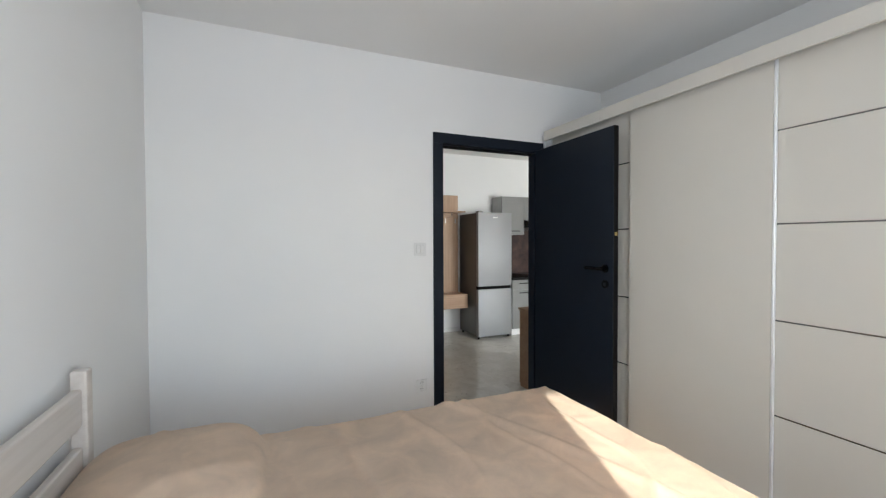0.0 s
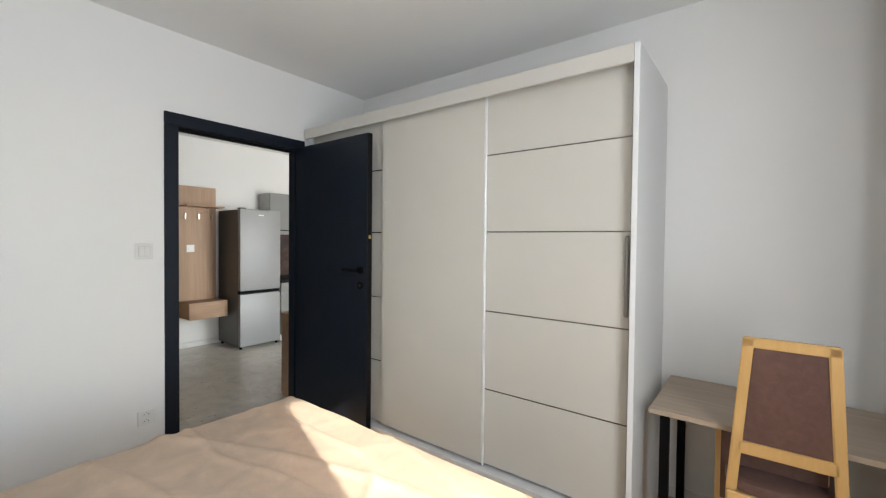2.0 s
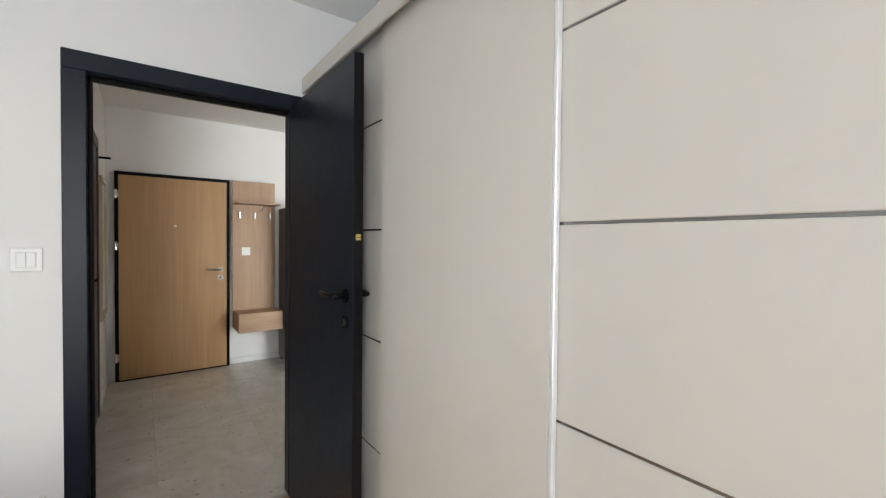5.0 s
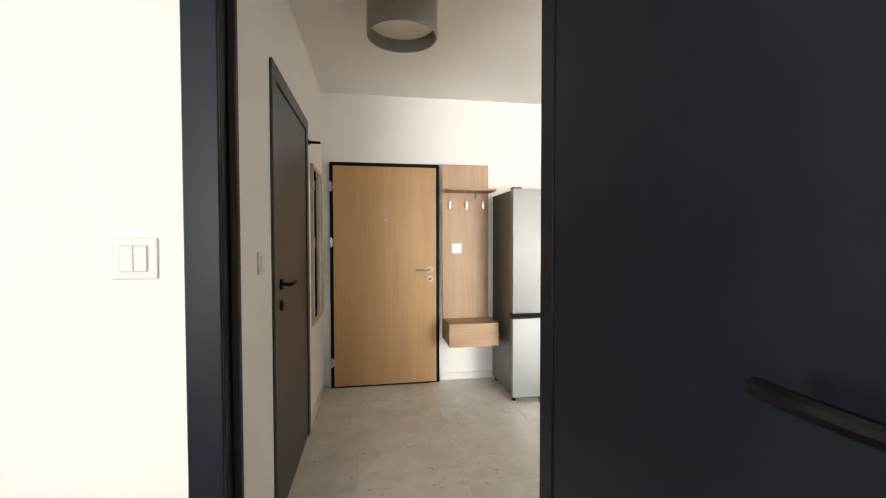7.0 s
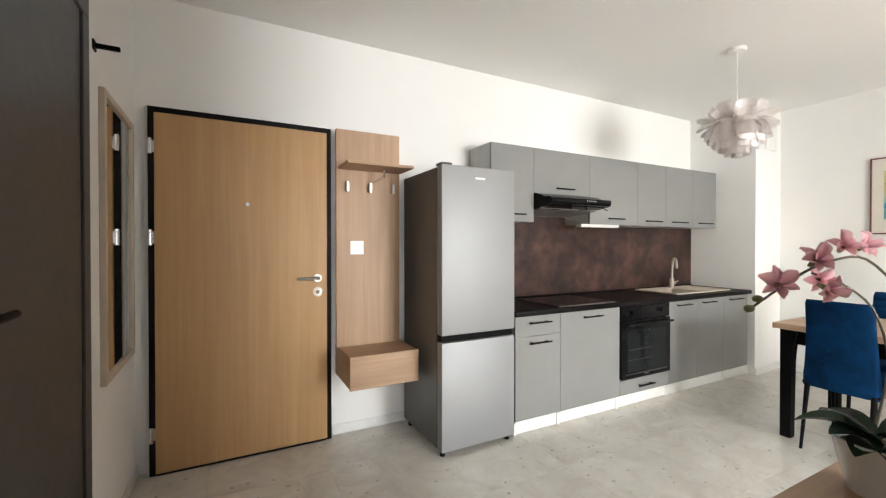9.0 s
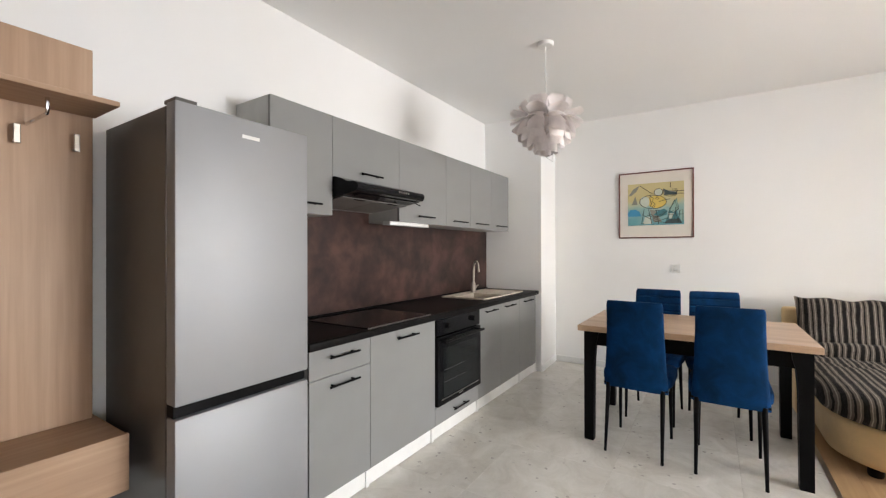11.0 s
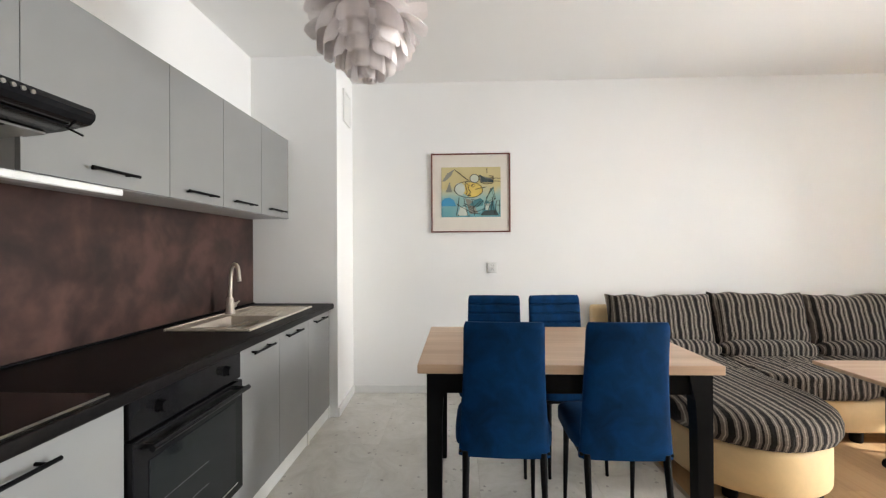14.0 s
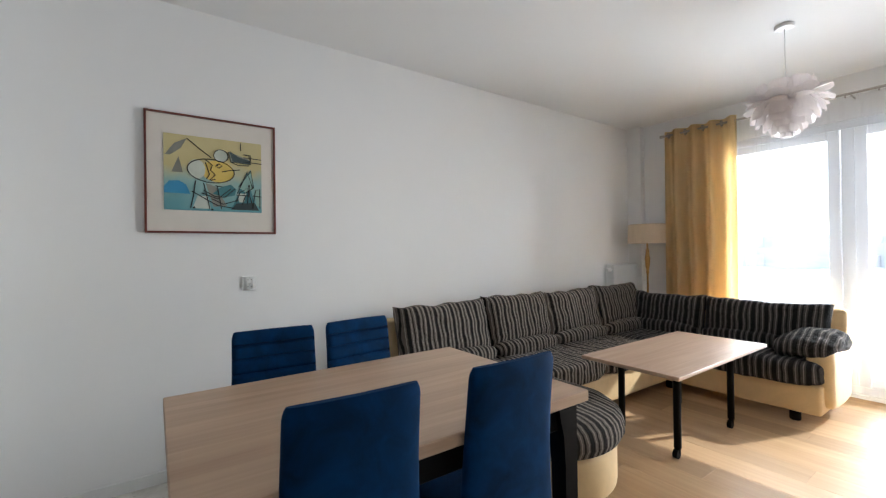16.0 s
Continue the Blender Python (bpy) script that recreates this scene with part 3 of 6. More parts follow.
part("edge_band", rel(box((1.8425, -0.8207, 0.010), (1.8795, -0.8195, 2.063), 0.0003), leaf), BROWNBLACK, leaf, "black-brown door edge")
part("lock_plate", rel(box((1.853, -0.8222, 1.10), (1.869, -0.8205, 1.21), 0.0005), leaf), BLACK, leaf)
part("latch_bolt", rel(box((1.856, -0.826, 1.155), (1.866, -0.8215, 1.172), 0.001), leaf), BLACK, leaf)
lever(leaf, Vector((1.842, -0.755, 1.168)) - leaf.location, (-1, 0, 0), (0, 1, 0), 0.0115, LEVER_BLACK)
escutcheon(leaf, Vector((1.842, -0.755, 1.068)) - leaf.location, (-1, 0, 0))
escutcheon(leaf, Vector((1.880, -0.755, 1.068)) - leaf.location, (1, 0, 0))
lever(leaf, Vector((1.880, -0.755, 1.168)) - leaf.location, (1, 0, 0), (0, 1, 0), 0.010, LEVER_BLACK, reach=0.056, length=0.12)
for z in (0.25, 1.05, 1.85):
    part("hinge", rel(rod((1.887, -0.022, z), (1.887, -0.022, z + 0.09), 0.008), leaf), BLACK, leaf, smooth=True)

# bathroom door, shut
bath = thing("door_2", (X_HALL, 1.405, 0), "closed anthracite flush door with a black lever handle", "door", kind="structure")
part("casing_left", rel(box((X_HALL, 0.912, 0), (X_HALL + 0.014, 0.985, 2.053), 0.003), bath), CHARCOAL, bath)
part("casing_right", rel(box((X_HALL, 1.845, 0), (X_HALL + 0.014, 1.918, 2.053), 0.003), bath), CHARCOAL, bath)
part("casing_head", rel(box((X_HALL, 0.912, 2.053), (X_HALL + 0.014, 1.918, 2.13), 0.003), bath), CHARCOAL, bath)
part("door_leaf", rel(box((X_HALL - 0.035, 0.989, 0.006), (X_HALL + 0.006, 1.841, 2.049), 0.002), bath), CHARCOAL, bath)
part("jamb", rel(box((X_HALL - 0.12, 0.951, 0), (X_HALL - 0.036, 1.869, 2.069)), bath), BROWNBLACK, bath)
lever(bath, Vector((X_HALL + 0.006, 1.070, 1.112)) - bath.location, (1, 0, 0), (0, 1, 0), 0.009)
escutcheon(bath, Vector((X_HALL + 0.006, 1.070, 1.010)) - bath.location, (1, 0, 0))

# entrance door
ent = thing("door_3", (1.49, 2.75, 0), "oak veneered entrance door in a black steel frame", "door", kind="structure")
part("frame_left", rel(box((1.0, 2.728, 0), (1.04, 2.86, 1.966), 0.003), ent), BROWNBLACK, ent)
part("frame_right", rel(box((1.935, 2.728, 0), (1.974, 2.86, 1.966), 0.003), ent), BROWNBLACK, ent)
part("frame_head", rel(box((1.0, 2.728, 1.966), (1.974, 2.86, 2.006), 0.003), ent), BROWNBLACK, ent)
part("frame_edge", rel(box((0.985, 2.745, 0), (1.0, 2.78, 2.006), 0.002), ent), TRIM, ent)
part("door_leaf", rel(box((1.030, 2.716, 0.015), (1.944, 2.775, 1.972), 0.003), ent), OAK_DOOR, ent)
part("core", rel(box((1.041, 2.776, 0), (1.934, 2.855, 1.965)), ent), BROWNBLACK, ent)
part("threshold", rel(box((1.04, 2.722, 0), (1.934, 2.775, 0.013), 0.002), ent), BROWNBLACK, ent)
part("peephole", rel(rod((1.484, 2.716, 1.496), (1.484, 2.709, 1.496), 0.012), ent), CHROME, ent, smooth=True)
lever(ent, Vector((1.885, 2.716, 1.048)) - ent.location, (0, -1, 0), (-1, 0, 0), 0.0095, NICKEL, length=0.13)
escutcheon(ent, Vector((1.885, 2.716, 0.962)) - ent.location, (0, -1, 0), NICKEL, 0.029)
for z in (0.19, 1.255, 1.745):
    h = part("hinge", rel(rod((1.012, 2.712, z), (1.012, 2.712, z + 0.085), 0.010), ent), CHROME, ent, "chrome door hinge", smooth=True)
    part("hinge_leaf", rel(box((1.002, 2.714, z + 0.01), (1.032, 2.719, z + 0.075), 0.001), ent), CHROME, h)


# ---- bedroom ----
# wardrobe with three sliding doors
war = thing("sliding_wardrobe", (2.2, -1.23, 0), "large cream sliding-door wardrobe with dark inlay lines", "wardrobe")
W = lambda lo, hi, b=0.002: rel(box(lo, hi, b), war)
part("side_panel", W((1.885, -2.432, 0), (2.525, -2.408, 2.213)), WARDROBE_SIDE, war, "white side panel")
part("side_panel", W((1.905, -0.05, 0), (2.525, -0.026, 2.213)), WARDROBE_SIDE, war)
part("top_panel", W((1.905, -2.408, 2.188), (2.525, -0.05, 2.213)), WARDROBE_SIDE, war)
part("top_rail", W((1.890, -2.408, 2.136), (1.905, -0.05, 2.213)), WARDROBE, war)
part("back_panel", W((2.515, -2.408, 0.02), (2.525, -0.05, 2.188), 0), WARDROBE_SIDE, war)
part("plinth", W((1.905, -2.408, 0.0), (2.515, -0.05, 0.10)), WARDROBE, war)
part("bottom_track", W((1.900, -2.408, 0.10), (2.0, -0.05, 0.125)), ALU, war, "white aluminium sliding track")
SEAMS = [0.14, 0.553, 0.985, 1.420, 1.838, 2.178]


def sliding_door(y0, y1, x, seams, profiles=2):
    d = part("sliding_door", W((x + 0.0075, y0 + 0.003, 0.135), (x + 0.0125, y1 - 0.003, 2.182), 0), WARDROBE, war, "cream sliding door panel")
    levels = SEAMS if seams else [SEAMS[0], SEAMS[-1]]
    for a, b in zip(levels, levels[1:]):
        part("panel", W((x, y0 + 0.012, a + 0.0035), (x + 0.007, y1 - 0.012, b - 0.0035), 0.0015), WARDROBE, d)
    for z in levels[1:-1]:
        part("inlay", W((x + 0.003, y0 + 0.012, z - 0.0034), (x + 0.0062, y1 - 0.012, z + 0.0034), 0), INLAY, d, "thin metal inlay line")
    for y in (y0, y1 - 0.010)[:profiles]:
        part("edge_profile", W((x - 0.002, y, 0.13), (x + 0.0135, y + 0.010, 2.184), 0.0015), ALU, d, "white aluminium edge profile")
    return d


sliding_door(-0.86, -0.06, 1.957, True)
d2 = sliding_door(-1.655, -0.840, 1.939, False, 1)
d3 = sliding_door(-2.402, -1.60, 1.957, True)
h = part("handle", W((1.935, -2.392, 1.04), (1.957, -2.372, 1.40), 0.006), HANDLE_GREY, d3, "satin grey upright bar handle", smooth=True)


# bed with headboard, mattress and a velour spread over pillows
bed = thing("double_bed", (0.25, -1.7, 0), "double bed with a pale wooden slatted headboard", "bed")
Bd = lambda lo, hi, b=0.006: rel(box(lo, hi, b, 2), bed)
part("post", Bd((-0.725, -1.115, 0), (-0.680, -1.065, 0.94)), PALE_WOOD, bed)
part("post", Bd((-0.725, -2.405, 0), (-0.680, -2.355, 0.94)), PALE_WOOD, bed)
part("top_rail", Bd((-0.718, -2.355, 0.765), (-0.692, -1.115, 0.885)), PALE_WOOD, bed)
part("lower_rail", Bd((-0.718, -2.355, 0.50), (-0.692, -1.115, 0.70)), PALE_WOOD, bed)
part("side_rail", Bd((-0.68, -2.40, 0.16), (1.16, -2.37, 0.34)), PALE_WOOD, bed)
part("side_rail", Bd((-0.68, -1.08, 0.16), (1.16, -1.05, 0.34)), PALE_WOOD, bed)
part("foot_board", Bd((1.13, -2.37, 0.16), (1.16, -1.08, 0.34)), PALE_WOOD, bed)
for x, y in ((1.10, -2.36), (1.10, -1.14)):
    part("leg", Bd((x, y, 0), (x + 0.06, y + 0.06, 0.16)), PALE_WOOD, bed)
part("mattress", Bd((-0.675, -2.37, 0.34), (1.15, -1.075, 0.555), 0.03), TRIM, bed, "white mattress")

spread = bmesh.new()
NX, NY = 190, 160
grid = {}
X0, X1, Y0, Y1 = -0.70, 1.37, -2.60, -0.84
for i in range(NX + 1):
    for j in range(NY + 1):
        x, y = X0 + (X1 - X0) * i / NX, Y0 + (Y1 - Y0) * j / NY
        ex, ey0, ey1 = x - 1.155, -2.39 - y, y + 1.035
        drop = max(0.0, ex, ey0, ey1)
        px, py = min(x, 1.155 + max(0, ex) * 0.16), max(min(y, -1.035 + max(0, ey1) * 0.16), -2.39 - max(0, ey0) * 0.16)
        z = 0.612
        soft = 0.085
        edge = max(0.0, soft + max(x - 1.20 + 0.0, -2.42 - y, y + 1.0) + 0.0)
        round_ = math.hypot(max(0.0, x - 1.02), max(0.0, y + 1.17), max(0.0, -2.26 - y))
        z -= min(edge * edge / (2 * soft), 0.03) * 0.9 + max(0.0, round_ - 0.135) * 0.16
        if drop > 0:
            z -= drop * 2.0
        for cy in (-1.29, -2.08):
            q = ((x + 0.43) / 0.27) ** 4 + ((y - cy) / 0.29) ** 4
            z += 0.098 * max(0.0, 1 - q) ** 0.7 if q < 1 else 0
        z += 0.005 * noise.noise(Vector((x * 1.8, y * 1.8, 0))) + 0.002 * noise.noise(Vector((x * 6, y * 5, 3)))
        fold = noise.noise(Vector((x * 1.1 + y * 0.5, x * 0.4 - y * 0.3, 7)))
        z += 0.013 * max(0.0, 1 - abs(fold) * 16) * (1 if drop == 0 else 0.3)
        fold2 = noise.noise(Vector((x * 2.6 - y * 1.1 + 5, x * 0.8 + y * 1.4, 2)))
        z += 0.008 * max(0.0, 1 - abs(fold2) * 15)
        fold3 = noise.noise(Vector((x * 4.1 + y * 2.0, y * 1.6 - x, 11)))
        z += 0.004 * max(0.0, 1 - abs(fold3) * 7)
        if drop > 0:
            px += 0.012 * math.sin(y * 16) * (ex > 0)
            py += 0.012 * math.sin(x * 16) * (ey0 > 0 or ey1 > 0)
        grid[i, j] = spread.verts.new((px, py, max(z, 0.12)))
for i in range(NX):
    for j in range(NY):
        spread.faces.new((grid[i, j], grid[i + 1, j], grid[i + 1, j + 1], grid[i, j + 1]))
bmesh.ops.solidify(spread, geom=list(spread.faces), thickness=0.012)
solid("bedspread", spread, BEDSPREAD, "beige velour bedspread drawn over the double bed", "bedspread", smooth=True, angle=80)
for cy in (-1.29, -2.08):
    solid("pillow", pillow((-0.65, cy - 0.23, 0.557), (-0.22, cy + 0.23, 0.655), 3, 10), TRIM, "white pillow under the beige bedspread", "pillow", "pillows under the spread", smooth=True)

# desk, its drawer unit and the chair
desk = thing("desk", (2.25, -2.95, 0), "oak-topped desk on black steel loop legs", "desk")
D = lambda lo, hi, b=0.002: rel(box(lo, hi, b), desk)
part("desktop", D((1.955, -3.40, 0.640), (2.515, -2.478, 0.662)), OAK_DESK, desk)
for y in (-2.555, -3.38):
    part("loop_leg", D((1.965, y, 0.012), (2.000, y + 0.035, 0.640)), BLACK, desk)
    part("loop_leg", D((2.455, y, 0.012), (2.490, y + 0.035, 0.640)), BLACK, desk)
    part("floor_bar", D((1.965, y, 0.0), (2.490, y + 0.035, 0.012)), BLACK, desk)
unit = part("drawer_unit", D((2.03, -3.06, 0.02), (2.45, -2.715, 0.640)), BEECH, desk, "beech drawer unit under the desktop")
part("drawer_front", D((2.012, -3.055, 0.05), (2.03, -2.735, 0.33)), BROWN_LEATHER, unit, "dark brown drawer front")
part("drawer_front", D((2.012, -3.055, 0.345), (2.03, -2.735, 0.63)), BROWN_LEATHER, unit, "dark brown drawer front")


def slanted(y0, y1, y0b, y1b, z0, z1, xa, xb, thick, into=None):
    """A flat bar between two heights that leans from xb (low) to xa (high)."""
    bm = bmesh.new()
    vs = []
    for t in (0, thick):
        vs.append([bm.verts.new(p) for p in ((xb + t, y0b, z0), (xb + t, y1b, z0), (xa + t, y1, z1), (xa + t, y0, z1))])
    a, b = vs
    bm.faces.new(a), bm.faces.new(b[::-1])
    for k in range(4):
        bm.faces.new((a[k], b[k], b[(k + 1) % 4], a[(k + 1) % 4]))
    bmesh.ops.bevel(bm, geom=list(bm.edges), offset=0.004, segments=2, affect="EDGES")
    return merge(into, bm)


dch = thing("desk_chair", (1.95, -2.92, 0), "beech chair with a brown upholstered back by the desk", "chair")
YC = -2.93
xs = lambda z: 1.905 - (z - 0.45) * 0.165
for s in (-1, 1):
    a, b = sorted((YC + s * 0.128, YC + s * 0.094))
    a2, b2 = sorted((YC + s * 0.172, YC + s * 0.138))
    part("back_post", rel(slanted(a, b, a2, b2, 0.44, 1.042, xs(1.042), xs(0.44), 0.028), dch), BEECH, dch)
    part("rear_leg", rel(slanted(a2, b2, a2, b2, 0.0, 0.44, xs(0.44), 1.87, 0.030), dch), BEECH, dch)
    part("front_leg", rel(box((2.275, a2, 0), (2.31, b2, 0.42), 0.005), dch), BEECH, dch)
part("top_rail", rel(slanted(YC - 0.128, YC + 0.128, YC - 0.130, YC + 0.130, 1.008, 1.044, xs(1.044), xs(1.008), 0.029), dch), BEECH, dch)
part("back_rail", rel(slanted(YC - 0.138, YC + 0.138, YC - 0.142, YC + 0.142, 0.600, 0.650, xs(0.65), xs(0.60), 0.026), dch), BEECH, dch)
part("back_pad", rel(slanted(YC - 0.097, YC + 0.097, YC - 0.126, YC + 0.126, 0.648, 1.010, xs(1.01) + 0.006, xs(0.648) + 0.006, 0.018), dch), BROWN_LEATHER, dch, "brown upholstered back panel")
part("seat_frame", rel(box((1.90, YC - 0.17, 0.40), (2.31, YC + 0.17, 0.44), 0.005), dch), BEECH, dch)
part("seat", rel(pillow((1.895, YC - 0.18, 0.435), (2.325, YC + 0.18, 0.50), 5, 8, 0.002), dch), BROWN_LEATHER, dch, "brown upholstered seat", smooth=True)


def hung(name, x0, x1, y, z0, z1, folds, depth, material, label, group="", pull=0.0):
    """A curtain of soft folds along x."""
    c = thing(name, ((x0 + x1) / 2, y, z0), label, "curtain", group)
    bm, cols, n = bmesh.new(), [], folds * 12
    run, length = bm.verts.layers.float.new("cloth_run"), 0.0
    for i in range(n + 1):
        u = i / n
        col = []
        for k in range(15):
            v = k / 14
            wob = depth * (1 + 0.25 * noise.noise(Vector((u * 5, v * 1.5, x0)))) * (0.75 + 0.35 * (1 - v))
            x = x0 + (x1 - x0) * u + 0.012 * noise.noise(Vector((u * 7, v * 2, 4))) - pull * (1 - v) * u
            col.append(bm.verts.new((x, y + wob * math.sin(2 * math.pi * folds * u + 0.35 * math.sin(v * 3)), z0 + (z1 - z0) * v)))
        length += (col[14].co - cols[-1][14].co).length if cols else 0.0
        for q in col:
            q[run] = length
        cols.append(col)
    for a, b in zip(cols, cols[1:]):
        for k in range(14):
            bm.faces.new((a[k], b[k], b[k + 1], a[k + 1]))
    bmesh.ops.solidify(bm, geom=list(bm.faces), thickness=0.0016)
    part("cloth", rel(bm, c), material, c, smooth=True, angle=80)
    return c


c1 = hung("printed_curtain", 1.90, 2.535, -3.30, 0.03, 2.50, 6, 0.032, BLOB_DRAPE, "pale grey curtain with rows of black rounded bars", pull=0.60)
rail1 = thing("curtain_rail", (1.0, -3.31, 2.50), "white ceiling curtain rail above the bedroom window", "curtain rail")
part("rail", rel(box((-0.6, -3.325, 2.505), (2.50, -3.295, 2.525), 0.002), rail1), WHITE_PLASTIC, rail1)
for x in (-0.4, 1.0, 2.3):
    part("bracket", rel(box((x, -3.318, 2.525), (x + 0.02, -3.302, H), 0.001), rail1), WHITE_PLASTIC, rail1)


# wall plates
def wall_switch(at, n, s, size=0.085, rockers=2, label="white double light switch", group=""):
    """A square plate with rockers on a wall; n is the way out of the wall, s runs along it."""
    at, n, s, u = Vector(at), Vector(n), Vector(s), Vector((0, 0, 1))
    t = thing("light_switch", at, label, "switch", group)

    def slab(a, b, lo, hi, d0, d1, bev):
        bm = box((a, lo, d0), (b, hi, d1), bev, 2)
        m = Matrix((s, u, n)).transposed().to_4x4()
        bm.transform(m)
        return bm
    q = size / 2
    pl = part("plate", slab(-q, q, -q, q, 0, 0.008, 0.003), WHITE_PLASTIC, t)
    w = size * 0.30
    for k in range(rockers):
        a = -w + k * 2 * w / rockers
        part("rocker", slab(a + 0.0006, a + 2 * w / rockers - 0.0006, -w, w, 0.0085, 0.0135, 0.0015), WHITE_PLASTIC, t)
    # Grey sheet paints the shade of the gap round the rockers.
    part("recess", slab(-w - 0.0022, w + 0.0022, -w - 0.0022, w + 0.0022, 0.0078, 0.0084, 0), GAP_SHADE_GREY, t)
    return t


def wall_socket(at, n, s, label="white double power socket", holes=2, w=0.085, h=0.085):
    at, n, s, u = Vector(at), Vector(n), Vector(s), Vector((0, 0, 1))
    t = thing("power_socket", at, label, "socket")
    m = Matrix((s, u, n)).transposed().to_4x4()
    bm = box((-w / 2, -h / 2, 0), (w / 2, h / 2, 0.012), 0.004, 2)
    bm.transform(m)
    part("plate", bm, DIFFUSER, t)
    for k in range(holes):
        z = (k - (holes - 1) / 2) * 0.040
        bm = lathe([(0.0205, 0), (0.0205, 0.006), (0.0180, 0.006), (0.0175, 0.001), (0.001, 0.001)], 20)
        bm.transform(m @ Matrix.Translation((0, z, 0.0122)))
        r = part("socket_ring", bm, DIFFUSER, t, smooth=True)
        for dx in (-0.0095, 0.0095):
            bm = rod((dx, z, 0.0125), (dx, z, 0.0150), 0.0026, n=8)
            bm.transform(m)
            part("pin_hole", bm, BLACK, r)
        bm = rod((0, z + 0.011, 0.0125), (0, z + 0.011, 0.0200), 0.0024, n=8)
        bm.transform(m)
        part("earth_pin", bm, CHROME, r)
    return t


wall_switch((0.857, 0, 1.290), (0, -1, 0), (-1, 0, 0), 0.092)
wall_socket((0.862, 0, 0.314), (0, -1, 0), (-1, 0, 0), "white double power socket low on the bedroom wall")

# bedroom window behind the walker
def window(name, x0, x1, z0, z1, y, posts, label):
    w = thing(name, ((x0 + x1) / 2, y, z0), label, "window", kind="structure")
    f = 0.065
    q = lambda lo, hi, b=0.004: rel(box(lo, hi, b), w)
    part("frame_sill", q((x0, y - 0.07, z0), (x1, y, z0 + f)), PVC, w)
    part("frame_head", q((x0, y - 0.07, z1 - f), (x1, y, z1)), PVC, w)
    for x in (x0, x1 - f):
        part("frame_jamb", q((x, y - 0.07, z0 + f), (x + f, y, z1 - f)), PVC, w)
    edges = [x0 + f] + [v for p in posts for v in (p - 0.04, p + 0.04)] + [x1 - f]
    for p in posts:
        part("mullion", q((p - 0.04, y - 0.07, z0 + f), (p + 0.04, y, z1 - f)), PVC, w)
    for a, b in zip(edges[::2], edges[1::2]):
        s, za, zb = 0.075, z0 + f + 0.004, z1 - f - 0.004
        a, b = a + 0.004, b - 0.004
        sash = part("sash", q((a, y - 0.055, za), (a + s, y + 0.018, zb)), PVC, w)
        part("sash_stile", q((b - s, y - 0.055, za), (b, y + 0.018, zb)), PVC, sash)
        part("sash_rail", q((a + s, y - 0.055, za), (b - s, y + 0.018, za + s)), PVC, sash)
        part("sash_rail", q((a + s, y - 0.055, zb - s), (b - s, y + 0.018, zb)), PVC, sash)
        part("pane", q((a + s, y - 0.030, za + s), (b - s, y - 0.012, zb - s), 0), GLASS, sash)
    return w


window("window_1", 0.05, 0.95, 0.45, 2.35, -3.52, [], "white framed bedroom window")
solid("window_sill", box((0.0, Y_BEDWIN - 0.06, 0.435), (1.0, Y_BEDWIN + 0.05, 0.449), 0.003), TRIM, "white window board under the bedroom window", "sill", kind="structure")


# ---- hall ----
mir = thing("wall_mirror", (X_HALL, 2.357, 1.285), "tall mirror in a pale oak frame on the hall wall", "mirror")
M = lambda lo, hi, b=0.002: rel(box(lo, hi, b), mir)
for y in (2.090, 2.640):
    part("frame_stile", M((X_HALL, y, 0.695), (X_HALL + 0.022, y + 0.030, 1.878)), MIRROR_FRAME, mir)
for z in (0.695, 1.848):
    part("frame_rail", M((X_HALL, 2.120, z), (X_HALL + 0.022, 2.640, z + 0.030)), MIRROR_FRAME, mir)
part("mirror_glass", M((X_HALL + 0.002, 2.120, 0.725), (X_HALL + 0.012, 2.640, 1.848), 0), MIRROR, mir)
hook = thing("wall_bar", (X_HALL, 2.03, 2.01), "short black steel bar fixed to the hall wall", "bar")
part("bar", rel(box((X_HALL, 2.022, 2.003), (1.012, 2.040, 2.019), 0.002), hook), BLACK, hook)
part("wall_plate", rel(box((X_HALL, 2.012, 1.992), (X_HALL + 0.006, 2.050, 2.030), 0.001), hook), BLACK, hook)
wall_switch((X_HALL, 0.73, 1.235), (1, 0, 0), (0, -1, 0), 0.088, 1, "white light switch on the hall wall")

# coat rack with shelf, hooks and a bench drawer box
rack = thing("coat_rack", (2.21, 2.70, 1.3), "sonoma oak coat rack panel with a shelf and hooks", "coat rack")
R = lambda lo, hi, b=0.002: rel(box(lo, hi, b), rack)
part("back_panel", R((1.993, 2.672, 0.600), (2.424, 2.692, 2.000)), OAK_RACK, rack)
for x in (2.05, 2.35):
    part("batten", R((x, 2.692, 0.62), (x + 0.05, 2.78, 1.97)), OAK_RACK, rack)
part("shelf", R((2.006, 2.440, 1.742), (2.432, 2.672, 1.760)), OAK_BOX, rack)
for x in (2.061, 2.213, 2.369):
    hk = part("hook", R((x - 0.009, 2.640, 1.598), (x + 0.009, 2.646, 1.664), 0.002), NICKEL, rack, "brushed nickel flat coat hook")
    part("hook_arm", rel(rod((x, 2.644, 1.608), (x, 2.672, 1.608), 0.006), rack), NICKEL, hk, smooth=True)
rodh = part("pull_out_rod", rel(tube([(2.262, 2.53, 1.742), (2.262, 2.53, 1.70), (2.262, 2.535, 1.690), (2.245, 2.60, 1.675), (2.24, 2.668, 1.672)], 0.006, 8), rack), CHROME, rack, "chrome hanging rod under the shelf", smooth=True)
cub = thing("bench_drawer", (2.225, 2.54, 0.5), "wall-hung sonoma oak drawer box under the coat rack", "drawer box")
